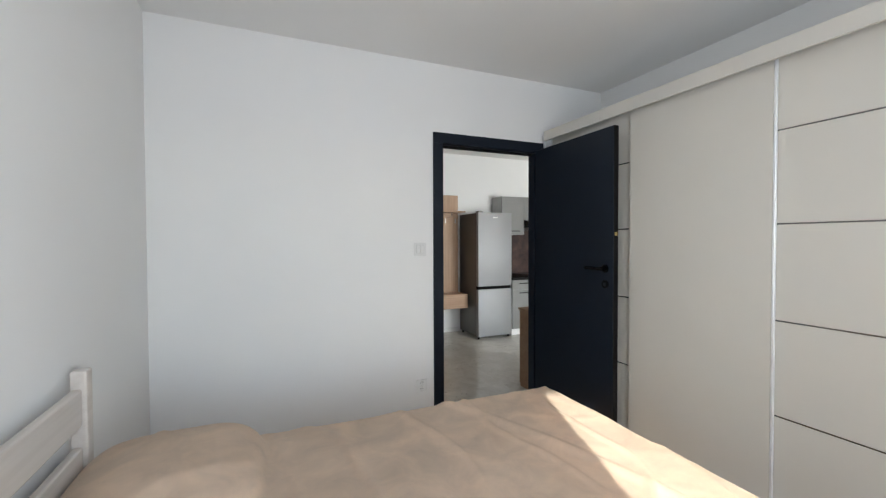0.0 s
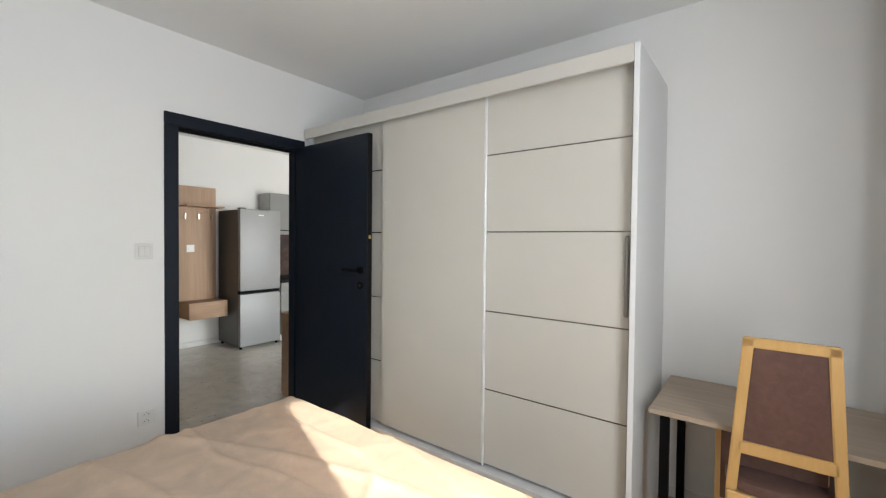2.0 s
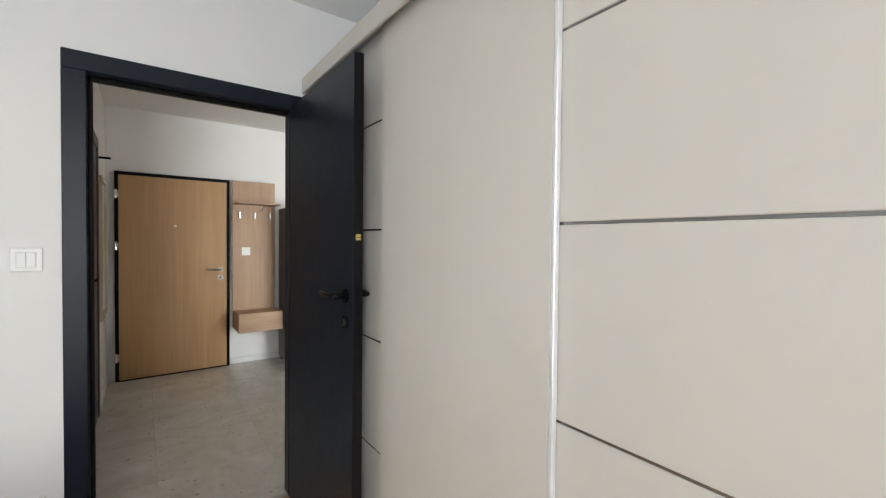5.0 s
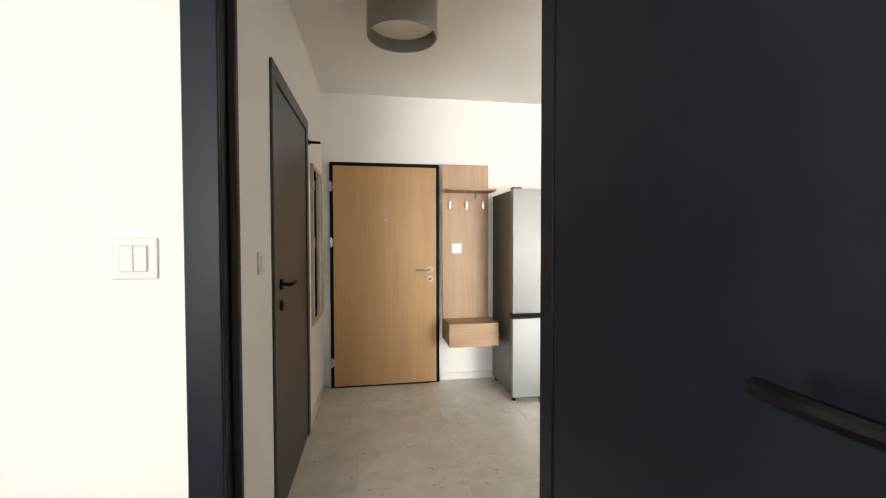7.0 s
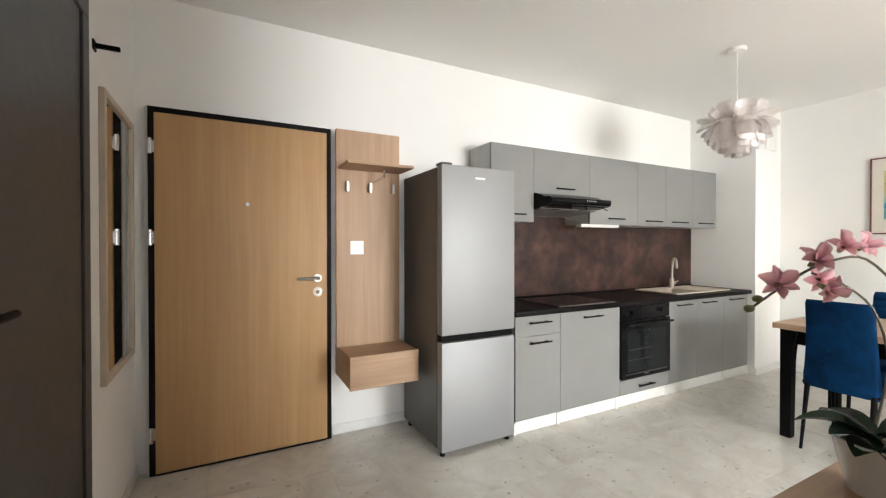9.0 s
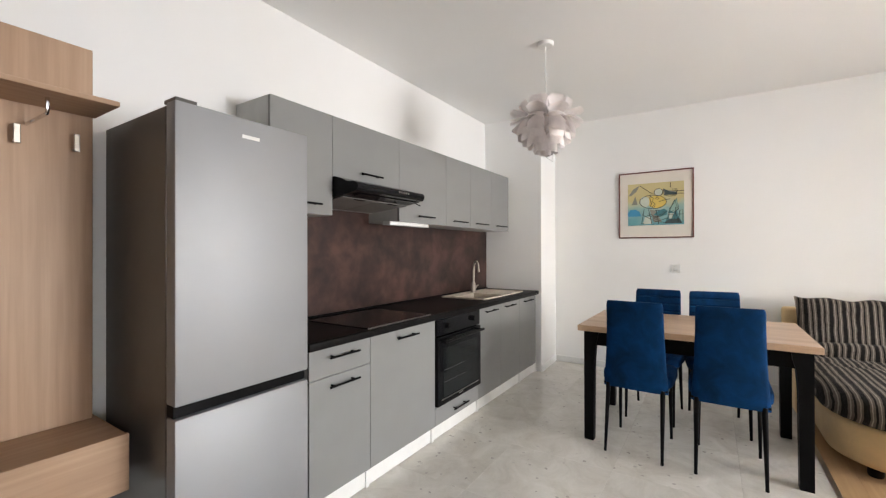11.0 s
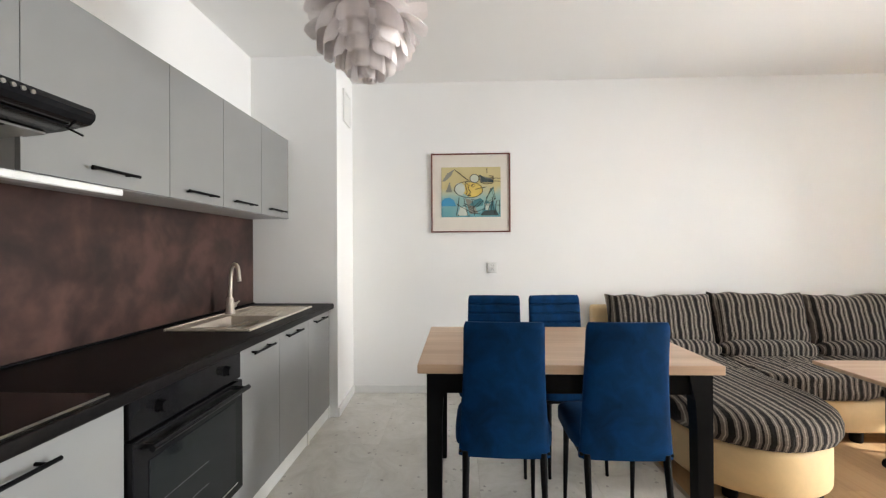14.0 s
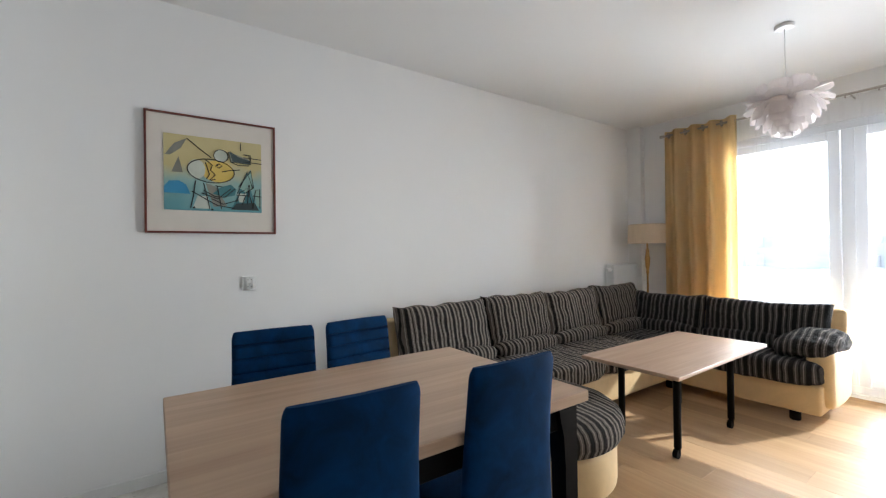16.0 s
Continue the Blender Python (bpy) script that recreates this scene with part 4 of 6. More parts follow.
part("carcass", rel(box((2.010, 2.414, 0.405), (2.440, 2.780, 0.599), 0.002), cub), OAK_BOX, cub)
part("drawer_front", rel(box((2.006, 2.396, 0.403), (2.444, 2.412, 0.601), 0.002), cub), OAK_BOX, cub)
wall_switch((2.126, 2.672, 1.240), (0, -1, 0), (-1, 0, 0), 0.088, 1, "white light switch set in the oak coat rack panel")

# round ceiling lamp
hl = thing("ceiling_lamp", (1.54, 1.27, H), "round satin steel drum ceiling lamp with an opal diffuser", "ceiling lamp")
part("drum", lathe([(0.190, 0), (0.192, -0.004), (0.192, -0.186), (0.190, -0.190), (0.182, -0.190), (0.180, -0.186), (0.180, -0.004), (0.05, -0.003)], 56), LAMP_DRUM, hl, smooth=True)
part("diffuser", lathe([(0.179, -0.115), (0.176, -0.120), (0.10, -0.124), (0.002, -0.126), (0.002, -0.110), (0.179, -0.110)], 48), DIFFUSER, hl, "white opal diffuser disc", smooth=True)

# console with the potted orchid
con = thing("console_cabinet", (2.25, 0.30, 0), "small sonoma oak console cabinet by the bedroom door", "cabinet")
part("carcass", rel(box((2.005, 0.140, 0.0), (2.720, 0.446, 0.705), 0.002), con), OAK_BOX, con)
part("top", rel(box((1.995, 0.136, 0.707), (2.730, 0.470, 0.727), 0.002), con), OAK_BOX, con)
for x in (2.008, 2.364):
    d = part("door", rel(box((x, 0.448, 0.03), (x + 0.352, 0.464, 0.70), 0.002), con), OAK_BOX, con)
    part("knob", rel(rod((x + (0.310 if x < 2.1 else 0.03), 0.464, 0.4), (x + (0.310 if x < 2.1 else 0.03), 0.484, 0.4), 0.010), con), BLACK, d, smooth=True)

POTX, POTY = 2.595, 0.369
pot = thing("potted_orchid", (POTX, POTY, 0.727), "pink orchid in a glossy white ceramic pot", "potted plant")
part("pot", lathe([(0.045, 0), (0.052, 0.002), (0.066, 0.06), (0.075, 0.105), (0.077, 0.112), (0.071, 0.113), (0.066, 0.09), (0.01, 0.088)], 36), POT, pot, smooth=True)
part("soil", lathe([(0.066, 0.086), (0.064, 0.096), (0.03, 0.101), (0.002, 0.102)], 24), SOIL, pot, smooth=True)


def blade(length, width, lift, curl, n=12, cup=0.12, tip=1.4, waves=0.0):
    """A leaf or petal that runs out along +x from the origin."""
    bm, rows = bmesh.new(), []
    for i in range(n + 1):
        t = i / n
        half = width * 0.5 * (math.sin(math.pi * min(1, 0.06 + t * 0.94)) ** (1 / tip)) if i < n else 0.002
        x, z = length * t * (1 - 0.12 * curl * t), lift * length * t - curl * length * t * t
        rows.append([bm.verts.new((x, half * s, z + cup * half * s * s + waves * width * math.sin(9 * t + 2 * s))) for s in (-1, -0.5, 0, 0.5, 1)])
    for a, b in zip(rows, rows[1:]):
        for k in range(4):
            bm.faces.new((a[k], b[k], b[k + 1], a[k + 1]))
    bmesh.ops.solidify(bm, geom=list(bm.faces), thickness=0.0012)
    return bm


for k, (turn, ln, wd, lift, curl) in enumerate([(178, 0.115, 0.062, 0.30, 0.25), (152, 0.112, 0.058, 0.62, 0.40), (212, 0.120, 0.060, 0.18, 0.30), (112, 0.15, 0.058, 0.6, 0.55), (62, 0.15, 0.055, 0.5, 0.45), (330, 0.12, 0.055, 0.7, 0.55), (250, 0.11, 0.055, 0.5, 0.45)]):
    bm = blade(ln, wd, lift, curl, 12, 0.5)
    bm.transform(Matrix.Translation((0, 0, 0.098 + 0.004 * k)) @ Matrix.Rotation(radians(turn), 4, "Z"))
    part("leaf", bm, LEAF, pot, "glossy dark green strap leaf", smooth=True, angle=60)
base = Vector((2.520, 0.345, 0.742))  # origin in which the sprays are given
SPRAYS = [
    [(2.525, 0.34, 0.83), (2.70, 0.33, 1.00), (2.735, 0.36, 1.15), (2.62, 0.40, 1.250), (2.45, 0.40, 1.238), (2.345, 0.40, 1.222), (2.25, 0.40, 1.196), (2.11, 0.40, 1.153)],
    [(2.515, 0.36, 0.83), (2.73, 0.38, 0.98), (2.75, 0.42, 1.12), (2.62, 0.45, 1.185), (2.49, 0.45, 1.205)],
]
for pts in SPRAYS:
    fine = []
    for a, b in zip(pts, pts[1:]):
        fine += [Vector(a).lerp(Vector(b), t) for t in (0, 0.25, 0.5, 0.75)]
    fine.append(Vector(pts[-1]))
    for _ in range(3):
        fine = [fine[0]] + [(a + 2 * b + c) / 4 for a, b, c in zip(fine, fine[1:], fine[2:])] + [fine[-1]]
    part("stem", tube([p - base for p in fine], 0.0036, 8, taper=0.0022), STEM, pot, smooth=True)


def flower(parent, at, facing, size, spin):
    """An orchid bloom: three narrow sepals, two broad petals and a lip."""
    m = Matrix.Translation(Vector(at) - base) @ Vector(facing).to_track_quat("Z", "Y").to_matrix().to_4x4() @ Matrix.Rotation(radians(spin), 4, "Z")
    bloom = part("flower", rod((0, 0, -0.012), (0, 0, 0.006), 0.004, 0.006, 10), BUD, parent)
    bloom.matrix_local = m
    for turn, ln, wd in ((90, 1.15, 0.52), (205, 1.10, 0.48), (335, 1.05, 0.48), (30, 1.10, 0.74), (150, 1.15, 0.74), (270, 0.95, 0.55)):
        bm = blade(size * ln, size * wd, 0.95 - 0.25 * math.sin(turn), 0.42, 8, 1.5, 1.2, 0.05)
        bm.transform(Matrix.Rotation(radians(turn), 4, "Z"))
        part("petal", bm, PINK, bloom, smooth=True, angle=70)
    bm = blade(size * 0.5, size * 0.4, 0.9, 0.5, 6, 1.6)
    bm.transform(Matrix.Rotation(radians(270), 4, "Z"))
    part("lip", bm, PINK, bloom, smooth=True, angle=70)


for at, f, sz, sp in [((2.178, 0.385, 1.198), (-0.7, -0.5, 0.2), 0.031, 10), ((2.285, 0.372, 1.236), (-0.5, -0.6, 0.4), 0.031, 40), ((2.365, 0.385, 1.185), (-0.4, -0.8, -0.3), 0.030, -20),
                      ((2.48, 0.395, 1.262), (-0.6, -0.6, 0.5), 0.031, 70), ((2.590, 0.40, 1.262), (-0.2, -0.8, 0.4), 0.031, -35), ((2.52, 0.45, 1.190), (-0.7, -0.5, 0.0), 0.031, 30)]:
    flower(pot, at, f, sz, sp)
for at in ((2.118, 0.40, 1.157), (2.150, 0.402, 1.172)):
    bm = pillow((-0.011, -0.008, -0.007), (0.011, 0.008, 0.007), 2, 4, 0)
    bm.transform(Matrix.Translation(Vector(at) - base))
    part("bud", bm, BUD, pot, smooth=True)

# ---- kitchen ----
fr = thing("fridge_freezer", (2.745, 2.43, 0), "tall steel-fronted fridge freezer with dark grey sides", "fridge")
F = lambda lo, hi, b=0.004: rel(box(lo, hi, b, 2), fr)
part("body", F((2.484, 2.224, 0.035), (3.008, 2.735, 1.722)), STEEL_SIDE, fr)
part("upper_door", F((2.482, 2.155, 0.722), (3.010, 2.218, 1.730), 0.007), STEEL, fr, smooth=True)
part("lower_door", F((2.482, 2.155, 0.035), (3.010, 2.218, 0.680), 0.007), STEEL, fr, smooth=True)
part("grip_recess", F((2.486, 2.176, 0.681), (3.006, 2.222, 0.721), 0.001), BLACK, fr, "black recessed grip between the doors")
part("hinge_cover", F((2.49, 2.17, 1.7305), (2.56, 2.25, 1.745), 0.003), STEEL_SIDE, fr)
part("badge", F((2.712, 2.1535, 1.655), (2.782, 2.156, 1.668), 0.0005), TRIM, fr, "small pale badge bar")
for x, y in ((2.51, 2.20), (2.98, 2.20), (2.51, 2.68), (2.98, 2.68)):
    part("foot", rel(rod((x, y, 0), (x, y, 0.04), 0.016), fr), BLACK, fr, smooth=True)

YB, YU = 2.200, 2.483


def pull(parent, t, x0, x1, y, z):
    """A black bar handle on two stems."""
    h = part("handle", rel(rod((x0, y - 0.030, z), (x1, y - 0.030, z), 0.0055, n=10), t), BLACK, parent, "black bar handle", smooth=True)
    for x in (x0 + 0.03, x1 - 0.03):
        part("handle_stem", rel(rod((x, y - 0.029, z), (x, y, z), 0.0045, n=8), t), BLACK, h, smooth=True)


def unit_cabinet(name, x0, x1, y_front, y_back, z0, z1, fronts, label, group):
    """A cabinet carcass with fronts (z0, z1, handle x0, x1, z)."""
    t = thing(name, ((x0 + x1) / 2, y_front, z0), label, "cabinet", group)
    part("carcass", rel(box((x0 + 0.0015, y_front + 0.019, z0), (x1 - 0.0015, y_back, z1), 0.001), t), GREY_CARCASS, t, "pale grey carcass")
    for a, b, hx0, hx1, hz in fronts:
        d = part("door", rel(box((x0 + 0.0011, y_front, a + 0.0013), (x1 - 0.0011, y_front + 0.018, b - 0.0013), 0.0008), t), GREY_FRONT, t)
        if hx0:
            pull(d, t, hx0, hx1, y_front, hz)
    return t


G = "upper kitchen cabinets"
ZU0, ZU1 = 1.432, 1.998
unit_cabinet("wall_cabinet", 3.050, 3.443, YU, 2.778, ZU0, ZU1, [(ZU0, ZU1, 3.15, 3.345, 1.486)], "matt grey wall cabinet above the worktop", G)
unit_cabinet("wall_cabinet", 3.443, 4.034, YU, 2.778, 1.655, ZU1, [(1.655, ZU1, 3.648, 3.837, 1.699)], "short matt grey wall cabinet above the cooker hood", G)
unit_cabinet("wall_cabinet", 4.034, 4.630, YU, 2.778, ZU0, ZU1, [(ZU0, ZU1, 4.230, 4.430, 1.482)], "matt grey wall cabinet with a light strip under it", G)
for a, b, h0, h1 in ((4.630, 5.028, 4.712, 4.939), (5.028, 5.440, 5.10, 5.33), (5.440, 5.845, 5.52, 5.75)):
    unit_cabinet("wall_cabinet", a, b, YU, 2.778, ZU0, ZU1, [(ZU0, ZU1, h0, h1, 1.474)], "matt grey wall cabinet above the worktop", G)
G = "kitchen base cabinets"
ZB0, ZB1 = 0.088, 0.781
unit_cabinet("base_cabinet", 3.050, 3.445, YB, 2.778, ZB0, ZB1, [(0.643, ZB1, 3.150, 3.340, 0.736), (ZB0, 0.643, 3.150, 3.340, 0.600)], "grey base cabinet with a drawer above a door", G)
unit_cabinet("base_cabinet", 3.445, 4.050, YB, 2.778, ZB0, ZB1, [(ZB0, ZB1, 3.643, 3.838, 0.736)], "wide matt grey base cabinet under the hob", G)
for a, b, h0, h1, low in ((4.648, 5.045, 4.732, 4.938, 0.66), (5.045, 5.455, 5.10, 5.306, 0.66), (5.455, 5.872, 5.526, 5.745, ZB1)):
    unit_cabinet("base_cabinet", a, b, YB, 2.778, ZB0, low, [(ZB0, ZB1, h0, h1, 0.748)], "matt grey base cabinet beside the oven", G)
ov_box = unit_cabinet("base_cabinet", 4.050, 4.648, YB, 2.778, ZB0, 0.205, [(ZB0, 0.205, 4.245, 4.440, 0.145)], "low grey drawer under the built-in oven", G)

oven = thing("built_in_oven", (4.349, 2.30, 0.21), "black built-in oven with a glass door and two knobs", "oven")
O = lambda lo, hi, b=0.002: rel(box(lo, hi, b), oven)
part("body", O((4.056, 2.215, 0.212), (4.642, 2.74, 0.780)), BLACK, oven)
part("control_panel", O((4.056, 2.188, 0.672), (4.642, 2.214, 0.780)), BLACK_GLOSS, oven)
od = part("oven_door", O((4.056, 2.180, 0.214), (4.642, 2.214, 0.664)), BLACK_GLOSS, oven)
part("glass", O((4.115, 2.1775, 0.262), (4.585, 2.1805, 0.588), 0.001), OVENGLASS, od, "dark oven door glass")
part("trim_line", O((4.100, 2.1782, 0.248), (4.600, 2.1802, 0.252), 0), NICKEL, od)
for z in (0.36, 0.44):
    part("rack_line", O((4.13, 2.1770, z), (4.40, 2.1776, z + 0.0022), 0), STEEL_SIDE, od)
part("handle", rel(rod((4.080, 2.142, 0.640), (4.618, 2.142, 0.640), 0.010, n=12), oven), BLACK_GLOSS, od, smooth=True)
for x in (4.095, 4.603):
    part("handle_stem", rel(rod((x, 2.142, 0.640), (x, 2.182, 0.640), 0.008), oven), BLACK, od)
for x in (4.165, 4.525):
    k = part("knob", rel(rod((x, 2.188, 0.732), (x, 2.162, 0.732), 0.019, 0.016, 24), oven), BLACK_GLOSS, oven, smooth=True)
    part("knob_ring", rel(rod((x, 2.189, 0.732), (x, 2.1865, 0.732), 0.0215, n=24), oven), BLACK, k, smooth=True)
part("badge", O((4.32, 2.1775, 0.234), (4.37, 2.1800, 0.240), 0), NICKEL, od)
def ring_slab(x0, x1, y0, y1, holes, z0, z1):
    """A flat slab with rectangular openings."""
    bm = bmesh.new()
    xs_ = sorted({x0, x1, *[v for h in holes for v in h[:2]]})
    ys_ = sorted({y0, y1, *[v for h in holes for v in h[2:]]})
    for a, b in zip(xs_, xs_[1:]):
        for c, d in zip(ys_, ys_[1:]):
            if not any(h[0] <= (a + b) / 2 <= h[1] and h[2] <= (c + d) / 2 <= h[3] for h in holes):
                box((a, c, z0), (b, d, z1), into=bm)
    bmesh.ops.remove_doubles(bm, verts=list(bm.verts), dist=0.00005)
    bm.verts.index_update()
    count = {}
    for f in bm.faces:
        key = frozenset(v.index for v in f.verts)
        count.setdefault(key, []).append(f)
    bmesh.ops.delete(bm, geom=[f for fs in count.values() if len(fs) > 1 for f in fs], context="FACES_ONLY")
    return bm


wt = thing("worktop", (4.46, 2.47, 0.807), "long black laminate kitchen worktop", "worktop")
part("slab", rel(ring_slab(3.030, 5.889, 2.186, 2.765, [(4.865, 5.660, 2.27, 2.66)], 0.7855, 0.822), wt), WORKTOP, wt)
part("front_edge", rel(box((3.030, 2.170, 0.7850), (5.889, 2.186, 0.8222), 0.006, 3), wt), WORKTOP, wt, "rounded black front edge", smooth=True)
part("back_bead", rel(box((3.030, 2.752, 0.8222), (5.889, 2.7655, 0.832), 0.003, 2), wt), BLACK, wt, "black sealing bead")
sb = thing("splashback", (4.46, 2.772, 1.1), "mottled rust-brown splashback panel behind the worktop", "splashback")
part("panel", rel(box((3.02, 2.766, 0.823), (5.889, 2.778, 1.655), 0.0008), sb), SPLASH, sb)
hob = thing("induction_hob", (3.71, 2.43, 0.822), "flush black glass induction hob in the worktop", "hob")
part("glass", rel(box((3.425, 2.200, 0.822), (3.998, 2.665, 0.8275), 0.002), hob), HOB, hob)
part("front_trim", rel(box((3.425, 2.196, 0.822), (3.998, 2.200, 0.8280), 0.0005), hob), NICKEL, hob, "thin bright front trim")

pl = thing("plinth", (4.46, 2.21, 0), "white plinth boards under the base cabinets", "plinth", kind="structure")
cuts = [3.050, 3.425, 4.020, 4.625, 5.460, 5.872]
for a, b in zip(cuts, cuts[1:]):
    part("board", rel(box((a + 0.012, 2.208, 0.004), (b - 0.012, 2.222, 0.084), 0.001), pl), TRIM, pl)
for x in cuts:
    part("joint_cover", rel(box((x - 0.012, 2.200, 0.0), (x + 0.012, 2.222, 0.085), 0.001), pl), TRIM, pl)

# cooker hood
hd = thing("cooker_hood", (3.75, 2.5, 1.53), "slim black cooker hood under the short wall cabinet", "cooker hood")
bm = bmesh.new()
prof = [(2.778, 1.512), (2.740, 1.508), (2.395, 1.545), (2.330, 1.556), (2.305, 1.562), (2.292, 1.575), (2.290, 1.590), (2.298, 1.606), (2.318, 1.614), (2.372, 1.617), (2.420, 1.640), (2.470, 1.653), (2.778, 1.653)]
ends = [[bm.verts.new((x, y, z)) for y, z in prof] for x in (3.446, 4.062)]
bm.faces.new(ends[0]), bm.faces.new(ends[1][::-1])
for k in range(len(prof)):
    bm.faces.new((ends[0][k], ends[0][(k + 1) % len(prof)], ends[1][(k + 1) % len(prof)], ends[1][k]))
bmesh.ops.bevel(bm, geom=[e for e in bm.edges if e.calc_face_angle(0) > radians(30)], offset=0.003, segments=2, affect="EDGES")
part("body", rel(bm, hd), BLACK_GLOSS, hd, smooth=True, angle=30)
TILT = Matrix.Translation((0, 2.57, 1.5235)) @ Matrix.Rotation(-math.atan2(0.037, 0.345), 4, "X")
for x in (3.462, 3.757):
    bm = box((x, -0.150, -0.0060), (x + 0.289, 0.158, 0.0), 0.001)
    bm.transform(TILT)
    f_ = part("filter", rel(bm, hd), FILTER, hd, "grey metal grease filter")
    bm = box((x + 0.10, -0.145, -0.0072), (x + 0.19, -0.125, -0.0055), 0.0005)
    bm.transform(TILT)
    part("filter_latch", rel(bm, hd), BLACK, f_)
bm = box((3.452, 0.160, -0.006), (4.056, 0.172, 0.0), 0.001)
bm.transform(TILT)
part("rear_lip", rel(bm, hd), ALU, hd, "bright rear lip")
bm = box((3.50, 0.0, -0.003), (4.03, 0.055, 0.0), 0.001)
bm.transform(Matrix.Translation((0, 2.335, 1.553)) @ Matrix.Rotation(radians(-14), 4, "X"))
part("visor", rel(bm, hd), BLACK_GLOSS, hd)
part("visor_bracket", rel(rod((4.045, 2.36, 1.552), (4.052, 2.318, 1.530), 0.003, n=6), hd), BLACK, hd)
for k in range(5):
    part("button", rel(rod((3.80 + k * 0.022, 2.3035, 1.592), (3.80 + k * 0.022, 2.2865, 1.591), 0.0055, n=10), hd), NICKEL, hd, smooth=True)

ul = thing("under_cabinet_light", (4.16, 2.5, 1.42), "slim white strip light under a wall cabinet", "light")
part("housing", rel(box((3.945, 2.488, 1.406), (4.395, 2.545, 1.431), 0.004), ul), WHITE_PLASTIC, ul)
part("end_cap", rel(box((3.940, 2.486, 1.405), (3.945, 2.547, 1.4315), 0.001), ul), WHITE_PLASTIC, ul)

# sink and tap
sk = thing("inset_sink", (5.26, 2.465, 0.822), "beige inset sink with a bowl and a ribbed drainer", "sink")
BOWLS = [(4.915, 5.285, 2.300, 2.590)]
part("rim", rel(ring_slab(4.852, 5.673, 2.257, 2.673, BOWLS, 0.8225, 0.829), sk), SINK, sk)
for lo, hi in (((4.849, 2.254, 0.8225), (5.676, 2.266, 0.8345)), ((4.849, 2.664, 0.8225), (5.676, 2.676, 0.8345)), ((4.849, 2.266, 0.8225), (4.861, 2.664, 0.8345)), ((5.664, 2.266, 0.8225), (5.676, 2.664, 0.8345))):
    part("raised_edge", rel(box(lo, hi, 0.003, 2), sk), SINK, sk)
for a, b, c, d in BOWLS:
    bb = bmesh.new()
    w = 0.004
    for lo, hi in (((a - w, c - w, 0.68), (a, d + w, 0.8224)), ((b, c - w, 0.68), (b + w, d + w, 0.8224)), ((a, c - w, 0.68), (b, c, 0.8224)), ((a, d, 0.68), (b, d + w, 0.8224)), ((a, c, 0.676), (b, d, 0.680))):
        box(lo, hi, into=bb)
    bw = part("bowl", rel(bb, sk), SINK, sk)
    part("drain", rel(lathe([(0.030, 0), (0.030, 0.002), (0.004, 0.003)], 20, ((a + b) / 2, (c + d) / 2, 0.680)), sk), NICKEL, bw, smooth=True)
for k in range(1, 7):
    part("drainer_rib", rel(box((5.34, 2.30 + k * 0.045, 0.829), (5.64, 2.307 + k * 0.045, 0.8330), 0.001), sk), SINK, sk)
for k, y in enumerate((2.37, 2.43, 2.49)):
    part("bowl_rack_bar", rel(rod((4.916, y, 0.800), (5.284, y, 0.800), 0.004, n=8), sk), NICKEL, sk, "thin metal rack bar across the bowl", smooth=True)
tap = thing("kitchen_tap", (5.362, 2.640, 0.829), "brushed nickel swan-neck kitchen tap", "tap")
part("body", lathe([(0.030, 0), (0.030, 0.006), (0.024, 0.014), (0.022, 0.085), (0.014, 0.10), (0.002, 0.086)], 20), TAPWARE, tap, smooth=True)
pts = [Vector((0, 0, 0.08)), Vector((0.006, 0, 0.21))] + [Vector((-0.022 + 0.030 * math.cos(a), -0.042 + 0.040 * math.cos(a), 0.238 + 0.058 * math.sin(a))) for a in np.linspace(0, math.pi * 0.98, 12)] + [Vector((-0.056, -0.088, 0.198))]
part("spout", tube(pts, 0.0115, 12), TAPWARE, tap, smooth=True)
lv = part("lever", tube([Vector((0.018, 0, 0.045)), Vector((0.05, -0.005, 0.050)), Vector((0.085, -0.01, 0.065))], 0.008, 8, taper=0.006), TAPWARE, tap, smooth=True)
part("lever_base", rod((0.015, 0, 0.045), (0.045, 0, 0.047), 0.018, n=16), TAPWARE, tap, smooth=True)

vent = thing("air_vent", (6.1750, 2.1450, 2.3300), "white flat ventilation cover high on the duct", "vent")
V = lambda lo, hi, b=0.002: rel(box(lo, hi, b), vent)
part("cover_panel", V((6.0835, 2.1335, 2.2235), (6.2665, 2.1445, 2.4365), 0.002), TRIM, vent)
for lo, hi in (((6.0650, 2.1300, 2.2050), (6.0830, 2.1448, 2.4550)), ((6.2670, 2.1300, 2.2050), (6.2850, 2.1448, 2.4550)), ((6.0830, 2.1300, 2.2050), (6.2670, 2.1448, 2.2230)), ((6.0830, 2.1300, 2.4370), (6.2670, 2.1448, 2.4550))):
    part("frame", V(lo, hi), TRIM, vent)
vent.location.y += 0.011
vent.rotation_euler.z = radians(2.3)


